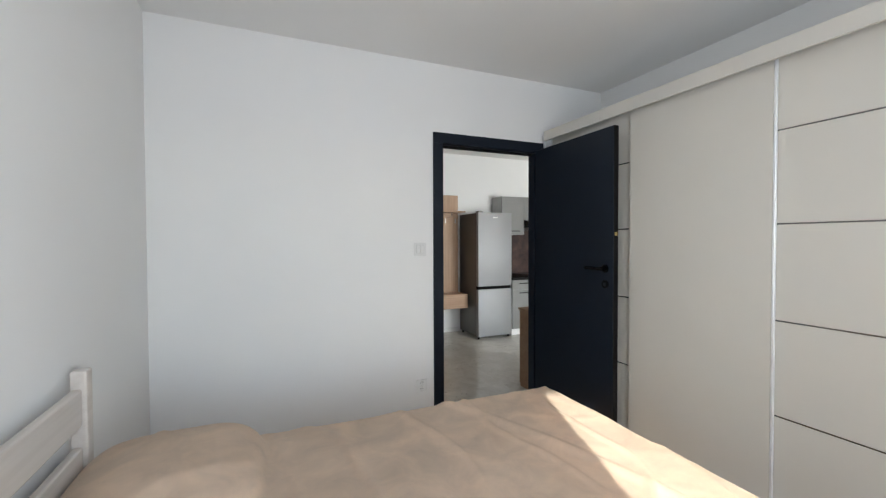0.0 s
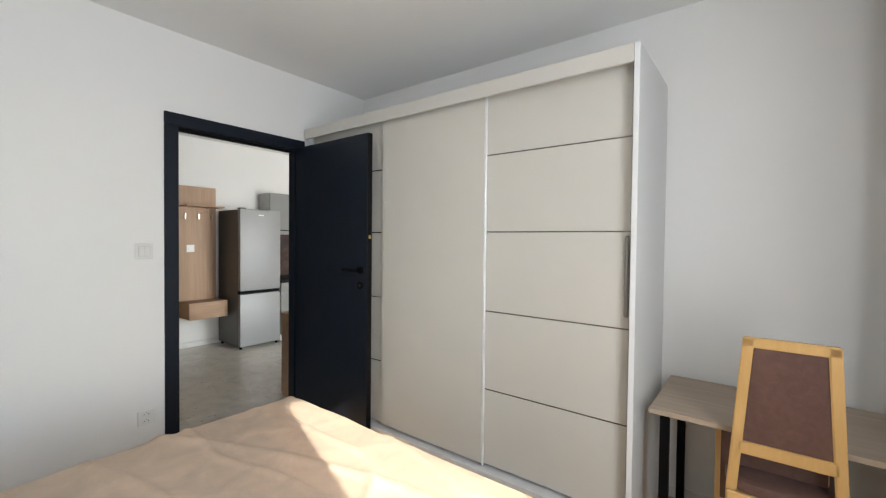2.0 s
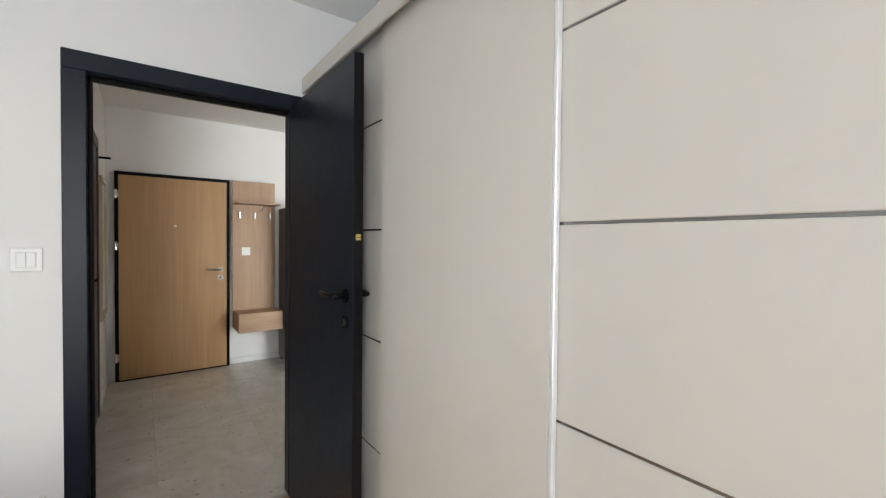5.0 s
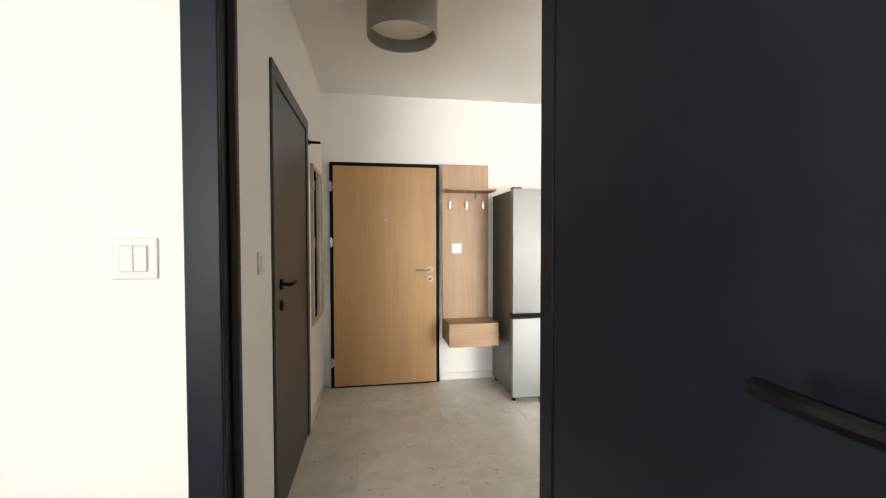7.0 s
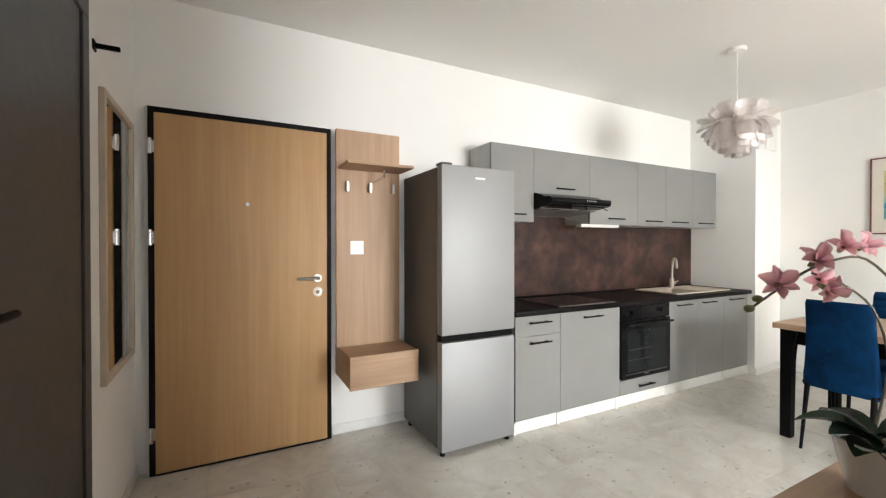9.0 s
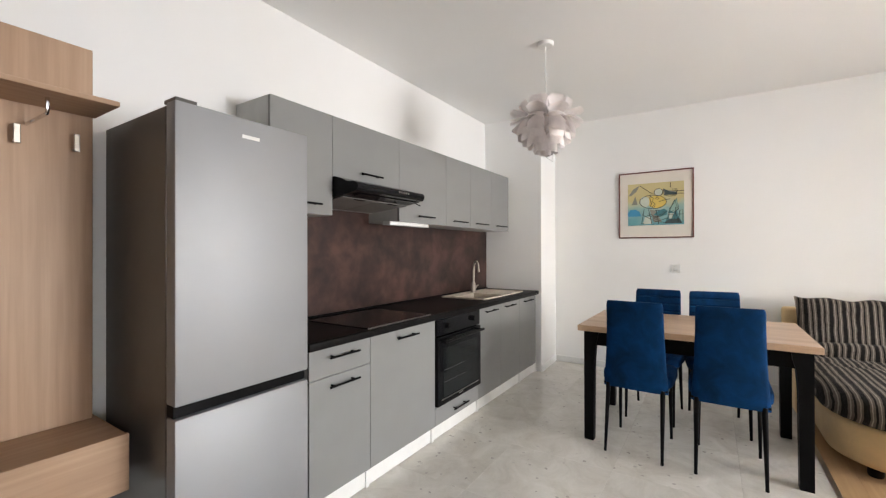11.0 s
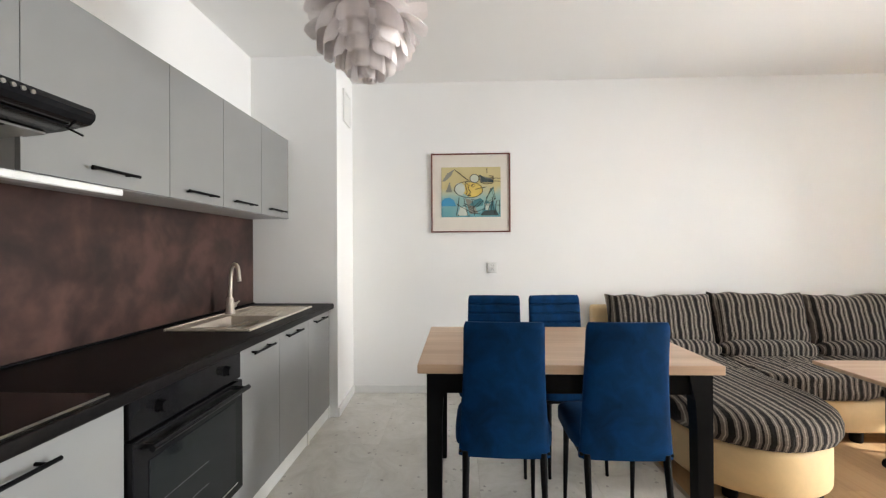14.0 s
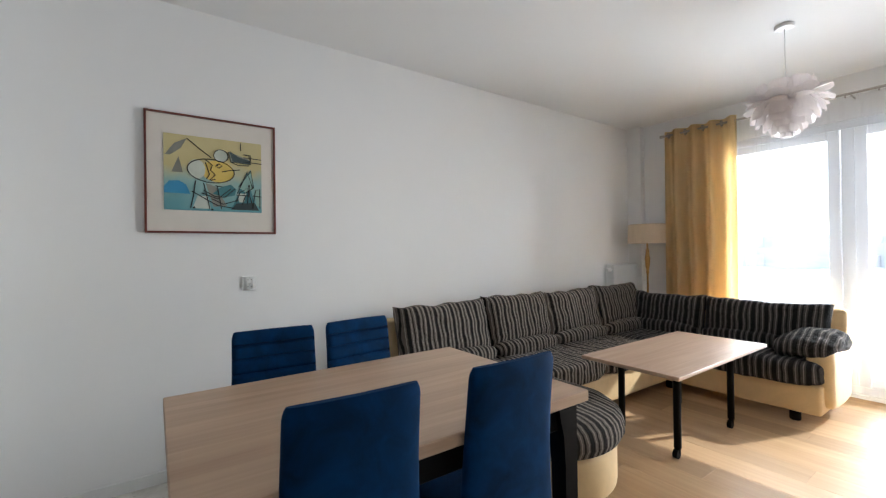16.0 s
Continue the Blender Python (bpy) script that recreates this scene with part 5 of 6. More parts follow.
# ---- dining place ----
tb = thing("dining_table", (4.977, 0.83, 0), "rectangular dining table with an oak top and black legs", "table")
T = lambda lo, hi, b=0.003: rel(box(lo, hi, b), tb)
part("tabletop", T((4.583, 0.226, 0.708), (5.406, 1.433, 0.745)), OAK_TABLE, tb)
for x in (4.63, 5.318):
    part("apron", T((x, 0.33, 0.615), (x + 0.022, 1.325, 0.7075)), BLACK, tb)
for y in (0.285, 1.355):
    part("apron", T((4.675, y, 0.615), (5.30, y + 0.022, 0.7075)), BLACK, tb)
for sx, sy in ((-1, -1), (-1, 1), (1, -1), (1, 1)):
    cx, cy = 4.993 + sx * 0.350, 0.829 + sy * 0.535
    bm = bmesh.new()
    rows = []
    for z, h in ((0, 0.029), (0.50, 0.031), (0.60, 0.034), (0.66, 0.042), (0.7075, 0.046)):
        ox, oy = sx * 0.034, sy * 0.034
        xa, xb = sorted((cx + ox, cx + ox - sx * 2 * h))
        ya, yb = sorted((cy + oy, cy + oy - sy * 2 * h))
        rows.append([bm.verts.new(p) for p in ((xa, ya, z), (xb, ya, z), (xb, yb, z), (xa, yb, z))])
    for a, b in zip(rows, rows[1:]):
        for k in range(4):
            bm.faces.new((a[k], a[(k + 1) % 4], b[(k + 1) % 4], b[k]))
    bm.faces.new(rows[0]), bm.faces.new(rows[-1])
    part("leg", rel(bm, tb), BLACK, tb)


def velvet_chair():
    """A slim high-backed chair that faces +x; the origin is on the floor under the seat's middle."""
    c = thing("dining_chair", (0, 0, 0), "navy velvet dining chair with slim black metal legs", "chair", "chairs round the dining table")
    bm = bmesh.new()
    n, rows = 132, []

    def lean(z):
        u = (z - 0.40) / 0.55
        return -0.155 - 0.040 * u + 0.010 * math.sin(u * math.pi)
    prof = []
    for k in range(n + 1):
        u = k / n
        z = 0.386 + 0.536 * u
        w = 0.182 - 0.024 * u - 0.006 * math.sin(u * math.pi)
        t = 0.024 - 0.004 * u
        quilt = 0.0
        for q in (0.70, 0.80, 0.90):
            quilt = max(quilt, 0.018 * max(0, 1 - abs(u - q) / 0.014))
        cap = 1 - max(0, (u - 0.94) / 0.06) ** 2 * 0.55
        prof.append((z, w * (1 - max(0, (u - 0.94) / 0.06) ** 2 * 0.05), t * cap, quilt))
    for z, w, t, quilt in prof:
        row, m = [], 32
        for j in range(m):
            a = 2 * math.pi * j / m
            ca, sa = math.cos(a), math.sin(a)
            y = w * math.copysign(abs(sa) ** 0.28, sa)
            x = t * math.copysign(abs(ca) ** 0.6, ca)
            if ca > 0.2:
                x -= quilt
            row.append(bm.verts.new((lean(z) + x + 0.010 * (y / w) ** 2, y, z)))
        rows.append(row)
    for a, b in zip(rows, rows[1:]):
        for j in range(32):
            bm.faces.new((a[j], a[(j + 1) % 32], b[(j + 1) % 32], b[j]))
    bm.faces.new(rows[0]), bm.faces.new(rows[-1])
    part("backrest", bm, VELVET, c, "navy velvet backrest with stitched channels", smooth=True, angle=50)
    part("seat", pillow((-0.170, -0.198, 0.405), (0.215, 0.198, 0.485), 6, 10, 0.0015), VELVET, c, smooth=True, angle=60)
    part("seat_base", box((-0.165, -0.180, 0.396), (0.195, 0.180, 0.410), 0.003), BLACK, c)
    for sx, sy in ((-1, -1), (-1, 1), (1, -1), (1, 1)):
        top = Vector((0.160 if sx > 0 else -0.160, sy * 0.152, 0.405))
        foot = Vector((0.180 if sx > 0 else -0.228, sy * 0.156, 0.0))
        lg = part("leg", rod(top, foot, 0.0145, 0.008, 12), BLACK, c, smooth=True)
        part("foot_cap", rod(foot, foot + Vector((0, 0, 0.012)), 0.0088, 0.0088, 10), BLACK, lg)
    return c


ch = velvet_chair()
ch.matrix_basis = pose(4.735, 1.082, 0, 0, 0, -2.5)
copy_thing(ch, pose(4.728, 0.614, 0, 0, 0, -0.5))
copy_thing(ch, pose(5.310, 1.063, 0, 0, 0, 176))
copy_thing(ch, pose(5.320, 0.660, 0, 0, 0, 187))


def petal_lamp(x, y):
    """A pendant of overlapping curved petals in tiers."""
    t = thing("pendant_lamp", (x, y, H), "white petal-tier pendant lamp on a thin cord", "pendant lamp", "petal pendant lamps")
    part("ceiling_rose", lathe([(0.055, 0), (0.055, -0.012), (0.048, -0.022), (0.006, -0.026)], 28), WHITE_PLASTIC, t, smooth=True)
    part("cord", rod((0, 0, -0.024), (0, 0, -0.36), 0.0028, n=8), WHITE_PLASTIC, t)
    zc = -0.52
    part("core", lathe([(0.02, zc + 0.12), (0.03, zc + 0.08), (0.06, zc + 0.05), (0.085, zc), (0.075, zc - 0.05), (0.03, zc - 0.09), (0.004, zc - 0.10)], 24), PETAL, t, smooth=True)
    tiers = [(0.030, -0.015, 0.190, 0.130, 44, 58, 8), (0.055, 0.005, 0.192, 0.128, 30, 2, 8), (0.100, 0.010, 0.160, 0.122, 20, -48, 8), (0.125, 0.005, 0.155, 0.118, 8, -92, 8),
             (0.112, -0.030, 0.142, 0.108, -10, -94, 8), (0.086, -0.064, 0.130, 0.088, -30, -94, 8), (0.054, -0.096, 0.128, 0.066, -52, -92, 8), (0.022, -0.122, 0.116, 0.046, -76, -90, 6)]
    for k, (r, dz, ln, wd, a0, a1, count) in enumerate(tiers):
        bm, rows, x, z = bmesh.new(), [], 0.0, 0.0
        for i in range(10):
            u = i / 9
            half = wd * 0.5 * min(1.0, 0.55 + 0.95 * u) * (1 if u < 0.85 else 1 - 0.32 * ((u - 0.85) / 0.15) ** 2)
            a = radians(a0 + (a1 - a0) * u ** (0.75 if k < 3 else 0.42))
            nx, nz = -math.sin(a), math.cos(a)
            bow = [0.34 * half * s * s for s in (-1, -0.6, -0.2, 0.2, 0.6, 1)]
            rows.append([bm.verts.new((x - nx * w, half * s, z - nz * w)) for s, w in zip((-1, -0.6, -0.2, 0.2, 0.6, 1), bow)])
            x, z = x + math.cos(a) * ln / 9, z + math.sin(a) * ln / 9
        for p, q in zip(rows, rows[1:]):
            for c in range(5):
                bm.faces.new((p[c], q[c], q[c + 1], p[c + 1]))
        bmesh.ops.solidify(bm, geom=list(bm.faces), thickness=0.0012)
        me = mesh_of("petal", bm, PETAL, True, 70)
        for j in range(count):
            turn = 360 / count * (j + 0.5) + 22 + 3 * math.sin(j * 2.3 + k)
            p = new("petal", me)
            p.parent = t
            p.matrix_local = Matrix.Translation((0, 0, zc + dz)) @ Matrix.Rotation(radians(turn), 4, "Z") @ Matrix.Translation((r, 0, 0)) @ Matrix.Rotation(radians(3 * math.sin(j * 1.7)), 4, "Y")
    return t


lamp1 = petal_lamp(4.522, 1.622)
copy_thing(lamp1, pose(4.574, -1.805, H, 0, 0, 3) @ Matrix.Scale(0.93, 4))

# framed print
pic = thing("framed_print", (X_EAST, 1.163, 1.68), "framed abstract print in yellow and teal with black lines", "picture")
Pc = lambda lo, hi, b=0.0015: rel(box(lo, hi, b), pic)
y0, y1, z0, z1 = 0.832, 1.494, 1.352, 2.014
for a, b in ((y0, y0 + 0.011), (y1 - 0.011, y1)):
    part("frame_stile", Pc((6.388, a, z0), (X_EAST, b, z1)), DARK_CHERRY, pic)
for a, b in ((z0, z0 + 0.011), (z1 - 0.011, z1)):
    part("frame_rail", Pc((6.388, y0 + 0.011, a), (X_EAST, y1 - 0.011, b)), DARK_CHERRY, pic)
part("mount", Pc((6.398, y0 + 0.011, z0 + 0.011), (6.408, y1 - 0.011, z1 - 0.011), 0), MAT_BOARD, pic, "cream card mount")


def art_paper(name):
    """A print ground that runs from ochre yellow above to teal below."""
    m, nt, p = mat(name)
    v = coords(nt)
    sep = nt.nodes.new("ShaderNodeSeparateXYZ")
    nt.links.new(v, sep.inputs[0])
    n = noise_tex(nt, v, 6.0, 3, 0.5, 0.6)
    f = maths(nt, "ADD", maths(nt, "MULTIPLY", sep.outputs[2], 2.4), maths(nt, "ADD", 0.48, maths(nt, "MULTIPLY", maths(nt, "SUBTRACT", n, 0.5), 0.5)))
    nt.links.new(ramp(nt, f, [(0.05, (0.13, 0.33, 0.36)), (0.38, (0.28, 0.44, 0.42)), (0.52, (0.46, 0.48, 0.33)), (0.62, (0.54, 0.46, 0.22)), (1.0, (0.57, 0.49, 0.25))]), p.inputs["Base Color"])
    p.inputs["Roughness"].default_value = 0.7
    return m


AY0, AY1, AZ0, AZ1 = 0.913, 1.408, 1.480, 1.898
sheet = part("print", Pc((6.394, AY0, AZ0), (6.3985, AY1, AZ1), 0), art_paper("print_ground"), pic, "abstract colour print")
INK = plain("print_ink", (0.025, 0.028, 0.026), 0.7)
TINTS = {"teal": plain("print_teal", (0.06, 0.20, 0.22), 0.7), "blue": plain("print_blue", (0.05, 0.27, 0.46), 0.7), "grey": plain("print_grey", (0.24, 0.24, 0.20), 0.7), "ochre": plain("print_ochre", (0.68, 0.50, 0.12), 0.7), "slate": plain("print_slate", (0.05, 0.075, 0.075), 0.7), "leaf": plain("print_green", (0.27, 0.42, 0.36), 0.7), "pale": plain("print_pale", (0.52, 0.56, 0.48), 0.7)}
AP = lambda u, v, d: Vector((6.394 - d, AY1 + (AY0 - AY1) * u, AZ1 + (AZ0 - AZ1) * v)) - pic.location


def tint_patch(tint, outline, d):
    bm = bmesh.new()
    bm.faces.new([bm.verts.new(AP(u, v, d)) for u, v in outline])
    top = bmesh.ops.extrude_face_region(bm, geom=list(bm.faces))
    bmesh.ops.translate(bm, verts=[q for q in top["geom"] if isinstance(q, bmesh.types.BMVert)], vec=(0.0004, 0, 0))
    part("colour_patch", bm, TINTS[tint], sheet)


def oval(u, v, a, b, turn=0.0, n=22):
    c, s = math.cos(turn), math.sin(turn)
    return [(u + a * math.cos(t) * c - b * math.sin(t) * s, v + a * math.cos(t) * s + b * math.sin(t) * c) for t in (2 * math.pi * k / n for k in range(n))]


tint_patch("grey", [(0.01, 0.28), (0.10, 0.12), (0.22, 0.04), (0.16, 0.18), (0.06, 0.28)], 0.0006)
tint_patch("grey", [(0.07, 0.50), (0.14, 0.29), (0.18, 0.50)], 0.0006)
tint_patch("blue", [(0.0, 0.70), (0.05, 0.62), (0.14, 0.61), (0.21, 0.66), (0.25, 0.78), (0.0, 0.78)], 0.0008)
tint_patch("ochre", oval(0.53, 0.45, 0.17, 0.15), 0.0007)
tint_patch("pale", oval(0.31, 0.44, 0.09, 0.13), 0.0009)
tint_patch("teal", [(0.47, 0.76), (0.56, 0.66), (0.66, 0.62), (0.72, 0.68), (0.70, 0.77), (0.60, 0.80)], 0.0009)
tint_patch("grey", [(0.64, 0.16), (0.66, 0.30), (0.88, 0.30), (0.86, 0.24)], 0.0008)
tint_patch("pale", oval(0.56, 0.23, 0.07, 0.08), 0.0009)
tint_patch("teal", [(0.70, 0.86), (0.84, 0.42), (0.90, 0.80), (0.97, 0.97), (0.66, 0.97)], 0.0005)
tint_patch("pale", [(0.27, 0.97), (0.32, 0.80), (0.42, 0.80), (0.45, 0.97)], 0.0010)
tint_patch("slate", [(0.65, 0.15), (0.74, 0.22), (0.88, 0.26), (0.88, 0.31), (0.68, 0.29)], 0.0011)
tint_patch("leaf", [(0.74, 0.64), (0.88, 0.38), (0.91, 0.66), (0.82, 0.72)], 0.0008)
tint_patch("slate", [(0.66, 0.97), (0.72, 0.88), (0.92, 0.86), (0.97, 0.97)], 0.0010)
tint_patch("pale", [(0.73, 0.74), (0.83, 0.73), (0.80, 0.86), (0.75, 0.86)], 0.0011)
tint_patch("leaf", [(0.93, 0.66), (0.99, 0.66), (0.99, 0.92), (0.94, 0.90)], 0.0009)
tint_patch("grey", [(0.40, 0.62), (0.50, 0.66), (0.62, 0.92), (0.48, 0.94)], 0.0006)
LINES = [([(u, v) for u, v in oval(0.46, 0.45, 0.24, 0.16, 0.08)], True), ([(u, v) for u, v in oval(0.56, 0.23, 0.075, 0.085)], True),
         ([(0.22, 0.04), (0.34, 0.16), (0.46, 0.27)], False), ([(0.30, 0.60), (0.28, 0.80), (0.25, 0.97)], False), ([(0.38, 0.62), (0.42, 0.85), (0.44, 0.97)], False),
         ([(0.36, 0.76), (0.52, 0.83), (0.66, 0.68)], False), ([(0.46, 0.83), (0.58, 0.90), (0.72, 0.84)], False), ([(0.40, 0.34), (0.44, 0.50), (0.41, 0.56)], False),
         ([(0.73, 0.74), (0.84, 0.42), (0.90, 0.66)], False), ([(0.64, 0.16), (0.66, 0.30), (0.88, 0.31), (0.86, 0.18)], False), ([(0.80, 0.22), (1.0, 0.23)], False), ([(0.82, 0.28), (1.0, 0.29)], False),
         ([(0.77, 0.02), (0.77, 0.13)], False), ([(0.72, 0.86), (0.76, 0.72), (0.86, 0.64), (0.84, 0.88)], False), ([(0.90, 0.94), (0.93, 0.68), (0.98, 0.66), (0.98, 0.94)], False), ([(0.57, 0.45), (0.66, 0.42), (0.76, 0.40)], False),
         ([(0.43, 0.33), (0.47, 0.37), (0.45, 0.44), (0.50, 0.50), (0.44, 0.58)], False), ([(0.50, 0.38), (0.54, 0.34), (0.57, 0.37), (0.54, 0.40)], True), ([(0.40, 0.30), (0.44, 0.34)], False), ([(0.45, 0.58), (0.50, 0.56)], False),
         ([(0.26, 0.74), (0.40, 0.84), (0.52, 0.92), (0.70, 0.95)], False), ([(0.38, 0.72), (0.50, 0.80), (0.60, 0.80), (0.70, 0.68)], False), ([(0.52, 0.66), (0.54, 0.80), (0.56, 0.97)], False),
         ([(0.50, 0.65), (0.58, 0.66)], False), ([(0.75, 0.64), (0.88, 0.40), (0.91, 0.64), (0.80, 0.74)], False), ([(0.86, 0.62), (0.86, 0.74), (0.90, 0.92)], False), ([(0.72, 0.76), (0.84, 0.76)], False),
         ([(0.82, 0.76), (0.78, 0.90)], False), ([(0.90, 0.76), (1.0, 0.77)], False), ([(0.80, 0.18), (0.88, 0.18), (0.88, 0.26)], False), ([(0.66, 0.30), (0.74, 0.34), (0.86, 0.33)], False)]
for u, v in ((0.285, 0.96), (0.465, 0.98), (0.86, 0.62), (0.90, 0.93), (0.52, 0.36)):
    part("ink_dot", tube([AP(u + 0.006 * math.cos(a), v + 0.007 * math.sin(a), 0.0014) for a in (0, 1.05, 2.1, 3.15, 4.2, 5.25)], 0.0034, 5, closed=True), INK, sheet)
for pts, closed in LINES:
    part("ink_line", tube([AP(u, v, 0.0014) for u, v in pts], 0.0026, 5, closed=closed), INK, sheet)

wall_socket((X_EAST, 0.985, 1.056), (-1, 0, 0), (0, 1, 0), "white double power socket above the dining chairs", 2, 0.080, 0.085)

# ---- sofa corner ----
sofa = thing("corner_sofa", (5.9, -1.5, 0), "large cream corner sofa with striped cushions and a rounded chaise", "sofa")
S = lambda bm: rel(bm, sofa)
part("base", S(box((5.53, -2.20, 0.075), (6.28, 0.13, 0.275), 0.02, 3)), CREAM_LEATHER, sofa, "cream suede sofa base", smooth=True)
part("base", S(box((4.52, -2.84, 0.075), (6.28, -2.205, 0.275), 0.02, 3)), CREAM_LEATHER, sofa, "cream suede sofa base", smooth=True)
part("back_frame", S(box((6.255, -2.84, 0.275), (6.375, 0.20, 0.755), 0.025, 3)), CREAM_LEATHER, sofa, smooth=True)
part("back_frame", S(box((4.50, -2.90, 0.275), (6.254, -2.79, 0.745), 0.025, 3)), CREAM_LEATHER, sofa, smooth=True)
part("end_panel", S(box((5.62, 0.135, 0.075), (6.25, 0.205, 0.47), 0.02, 3)), CREAM_LEATHER, sofa, smooth=True)


def chaise_outline(grow):
    r = 0.375 + grow
    cx, cy = 5.200, -0.240
    pts = [(5.60, cy - r)] + [(cx - r * 0.98 * math.sin(a), cy - r * math.cos(a)) for a in np.linspace(0, math.pi, 20)] + [(5.60, cy + r)]
    return pts


part("chaise_base", S(prism(chaise_outline(-0.012), 0.060, 0.285, 0.03, 3)), CREAM_LEATHER, sofa, "cream suede rounded chaise base", smooth=True)
bm = bmesh.new()
rings = []
for d, z in ((-0.012, 0.286), (0.010, 0.300), (0.026, 0.335), (0.026, 0.370), (0.012, 0.408), (-0.020, 0.432), (-0.08, 0.446), (-0.18, 0.452), (-0.30, 0.455)):
    rings.append([bm.verts.new((min(x, 5.60), y, z + 0.004 * noise.noise(Vector((x * 8, y * 8, z * 8))))) for x, y in chaise_outline(d)])
for a, b in zip(rings, rings[1:]):
    for k in range(len(a)):
        bm.faces.new((a[k], a[(k + 1) % len(a)], b[(k + 1) % len(a)], b[k]))
bm.faces.new(rings[0]), bm.faces.new(rings[-1])
part("chaise_cushion", S(bm), STRIPE_Y, sofa, "charcoal and beige striped chaise cushion", smooth=True, angle=60)
cut_y = [0.13, -0.64, -1.32, -2.02, -2.74]
for k, (a, b) in enumerate(zip(cut_y[1:], cut_y)):
    if k < 3:
        part("seat_cushion", S(pillow((5.50, a, 0.27), (6.15, b, 0.445), 7, 26, 0.011, k * 3.1)), STRIPE_Y, sofa, "charcoal and beige striped seat cushion", smooth=True, angle=70)
    part("roll_cushion", S(pillow((5.93, a + 0.005, 0.40), (6.10, b - 0.005, 0.545), 2.8, 14, 0.006, k * 1.7 + 9)), STRIPE_Y, sofa, "striped lumbar roll cushion", smooth=True, angle=70)
    bm = cushion(b - a + 0.02, 0.40, 0.20, k * 2.3 + 20)
    bm.transform(Matrix.Translation((6.135, (a + b) / 2, 0.665 + 0.012 * (k % 2))) @ Matrix.Rotation(radians(13), 4, "Y"))
    part("back_cushion", S(bm), STRIPE_Y, sofa, "charcoal and beige striped back cushion", smooth=True, angle=70)
# Cushions by the window use the copy with shade in its colours.
part("seat_cushion", S(pillow((4.515, -2.66, 0.255), (5.52, -2.135, 0.440), 5, 24, 0.011, 33)), STRIPE_X_SHADED, sofa, "charcoal and beige striped seat cushion", smooth=True, angle=70)
part("seat_cushion", S(pillow((5.50, -2.66, 0.27), (6.16, -2.03, 0.440), 7, 18, 0.007, 37)), STRIPE_X_SHADED, sofa, "charcoal and beige striped seat cushion", smooth=True, angle=70)
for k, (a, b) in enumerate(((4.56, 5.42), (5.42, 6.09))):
    part("roll_cushion", S(pillow((a + 0.01, -2.66, 0.40), (b - 0.01, -2.50, 0.545), 2.8, 14, 0.006, k * 5 + 40)), STRIPE_X_SHADED, sofa, "striped lumbar roll cushion", smooth=True, angle=70)
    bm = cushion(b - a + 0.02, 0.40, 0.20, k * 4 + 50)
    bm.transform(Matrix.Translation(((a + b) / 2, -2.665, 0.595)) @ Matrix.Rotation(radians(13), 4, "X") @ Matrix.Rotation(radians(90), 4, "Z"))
    part("back_cushion", S(bm), STRIPE_X_SHADED, sofa, "charcoal and beige striped back cushion", smooth=True, angle=70)
part("armrest", S(pillow((4.465, -2.80, 0.10), (4.63, -2.275, 0.53), 6, 14, 0.003, 3)), CREAM_LEATHER, sofa, "cream suede armrest", smooth=True)
bm = pillow((-0.20, -0.27, -0.085), (0.20, 0.27, 0.085), 2.6, 22, 0.014, 61)
for v_ in bm.verts:
    v_.co.z -= 0.55 * max(0.0, v_.co.x - 0.02) ** 1.2 + 0.25 * max(0.0, v_.co.y - 0.1)
bm.transform(Matrix.Translation((4.640, -2.50, 0.545)))
part("arm_cushion", S(bm), STRIPE_X_SHADED, sofa, "striped cushion over the armrest", smooth=True, angle=70)
for x, y in ((4.68, -2.28), (4.68, -2.76), (5.55, -2.28), (5.60, -1.2), (5.60, -0.75), (6.2, -2.76), (6.2, -1.2), (6.2, 0.05), (5.0, -0.45), (5.0, -0.05)):
    part("foot", S(lathe([(0.030, 0), (0.034, 0.01), (0.034, 0.065), (0.034, 0.08)], 14, (x, y, 0))), BLACK, sofa, smooth=True)

# coffee table on castors
ct = thing("coffee_table", (5.0, -1.27, 0), "oak coffee table on four black legs with castors", "table")
part("tabletop", rel(box((4.710, -1.865, 0.566), (5.283, -0.675, 0.587), 0.003), ct), OAK_COFFEE, ct)
for x, y in ((4.905, -1.055), (5.271, -1.080), (4.890, -1.762), (5.246, -1.790)):
    lg = part("leg", rel(rod((x, y, 0.06), (x, y, 0.565), 0.021, n=16), ct), BLACK, ct, smooth=True)
    cs = part("castor", rel(rod((x - 0.012, y + 0.012, 0.026), (x + 0.014, y + 0.012, 0.026), 0.026, n=18), ct), BLACK, lg, smooth=True)
    part("castor_fork", rel(rod((x, y, 0.03), (x, y, 0.065), 0.016, n=12), ct), BLACK, lg, smooth=True)
for y in (-1.067, -1.776):
    part("cross_bar", rel(box((4.905, y - 0.012, 0.540), (5.25, y + 0.012, 0.565), 0.002), ct), BLACK, ct)

# radiator
rd = thing("radiator", (6.36, -2.85, 0.75), "white steel panel radiator on the wall behind the sofa", "radiator")
part("front_panel", rel(box((6.300, -3.085, 0.46), (6.312, -2.632, 1.045), 0.004), rd), RADIATOR_WHITE, rd)
part("rear_panel", rel(box((6.385, -3.085, 0.46), (6.397, -2.632, 1.045), 0.004), rd), RADIATOR_WHITE, rd)
part("side_cover", rel(box((6.302, -2.632, 0.47), (6.396, -2.624, 1.05), 0.002), rd), RADIATOR_WHITE, rd)
part("top_grille", rel(box((6.300, -3.085, 1.046), (6.397, -2.628, 1.060), 0.003), rd), RADIATOR_WHITE, rd)
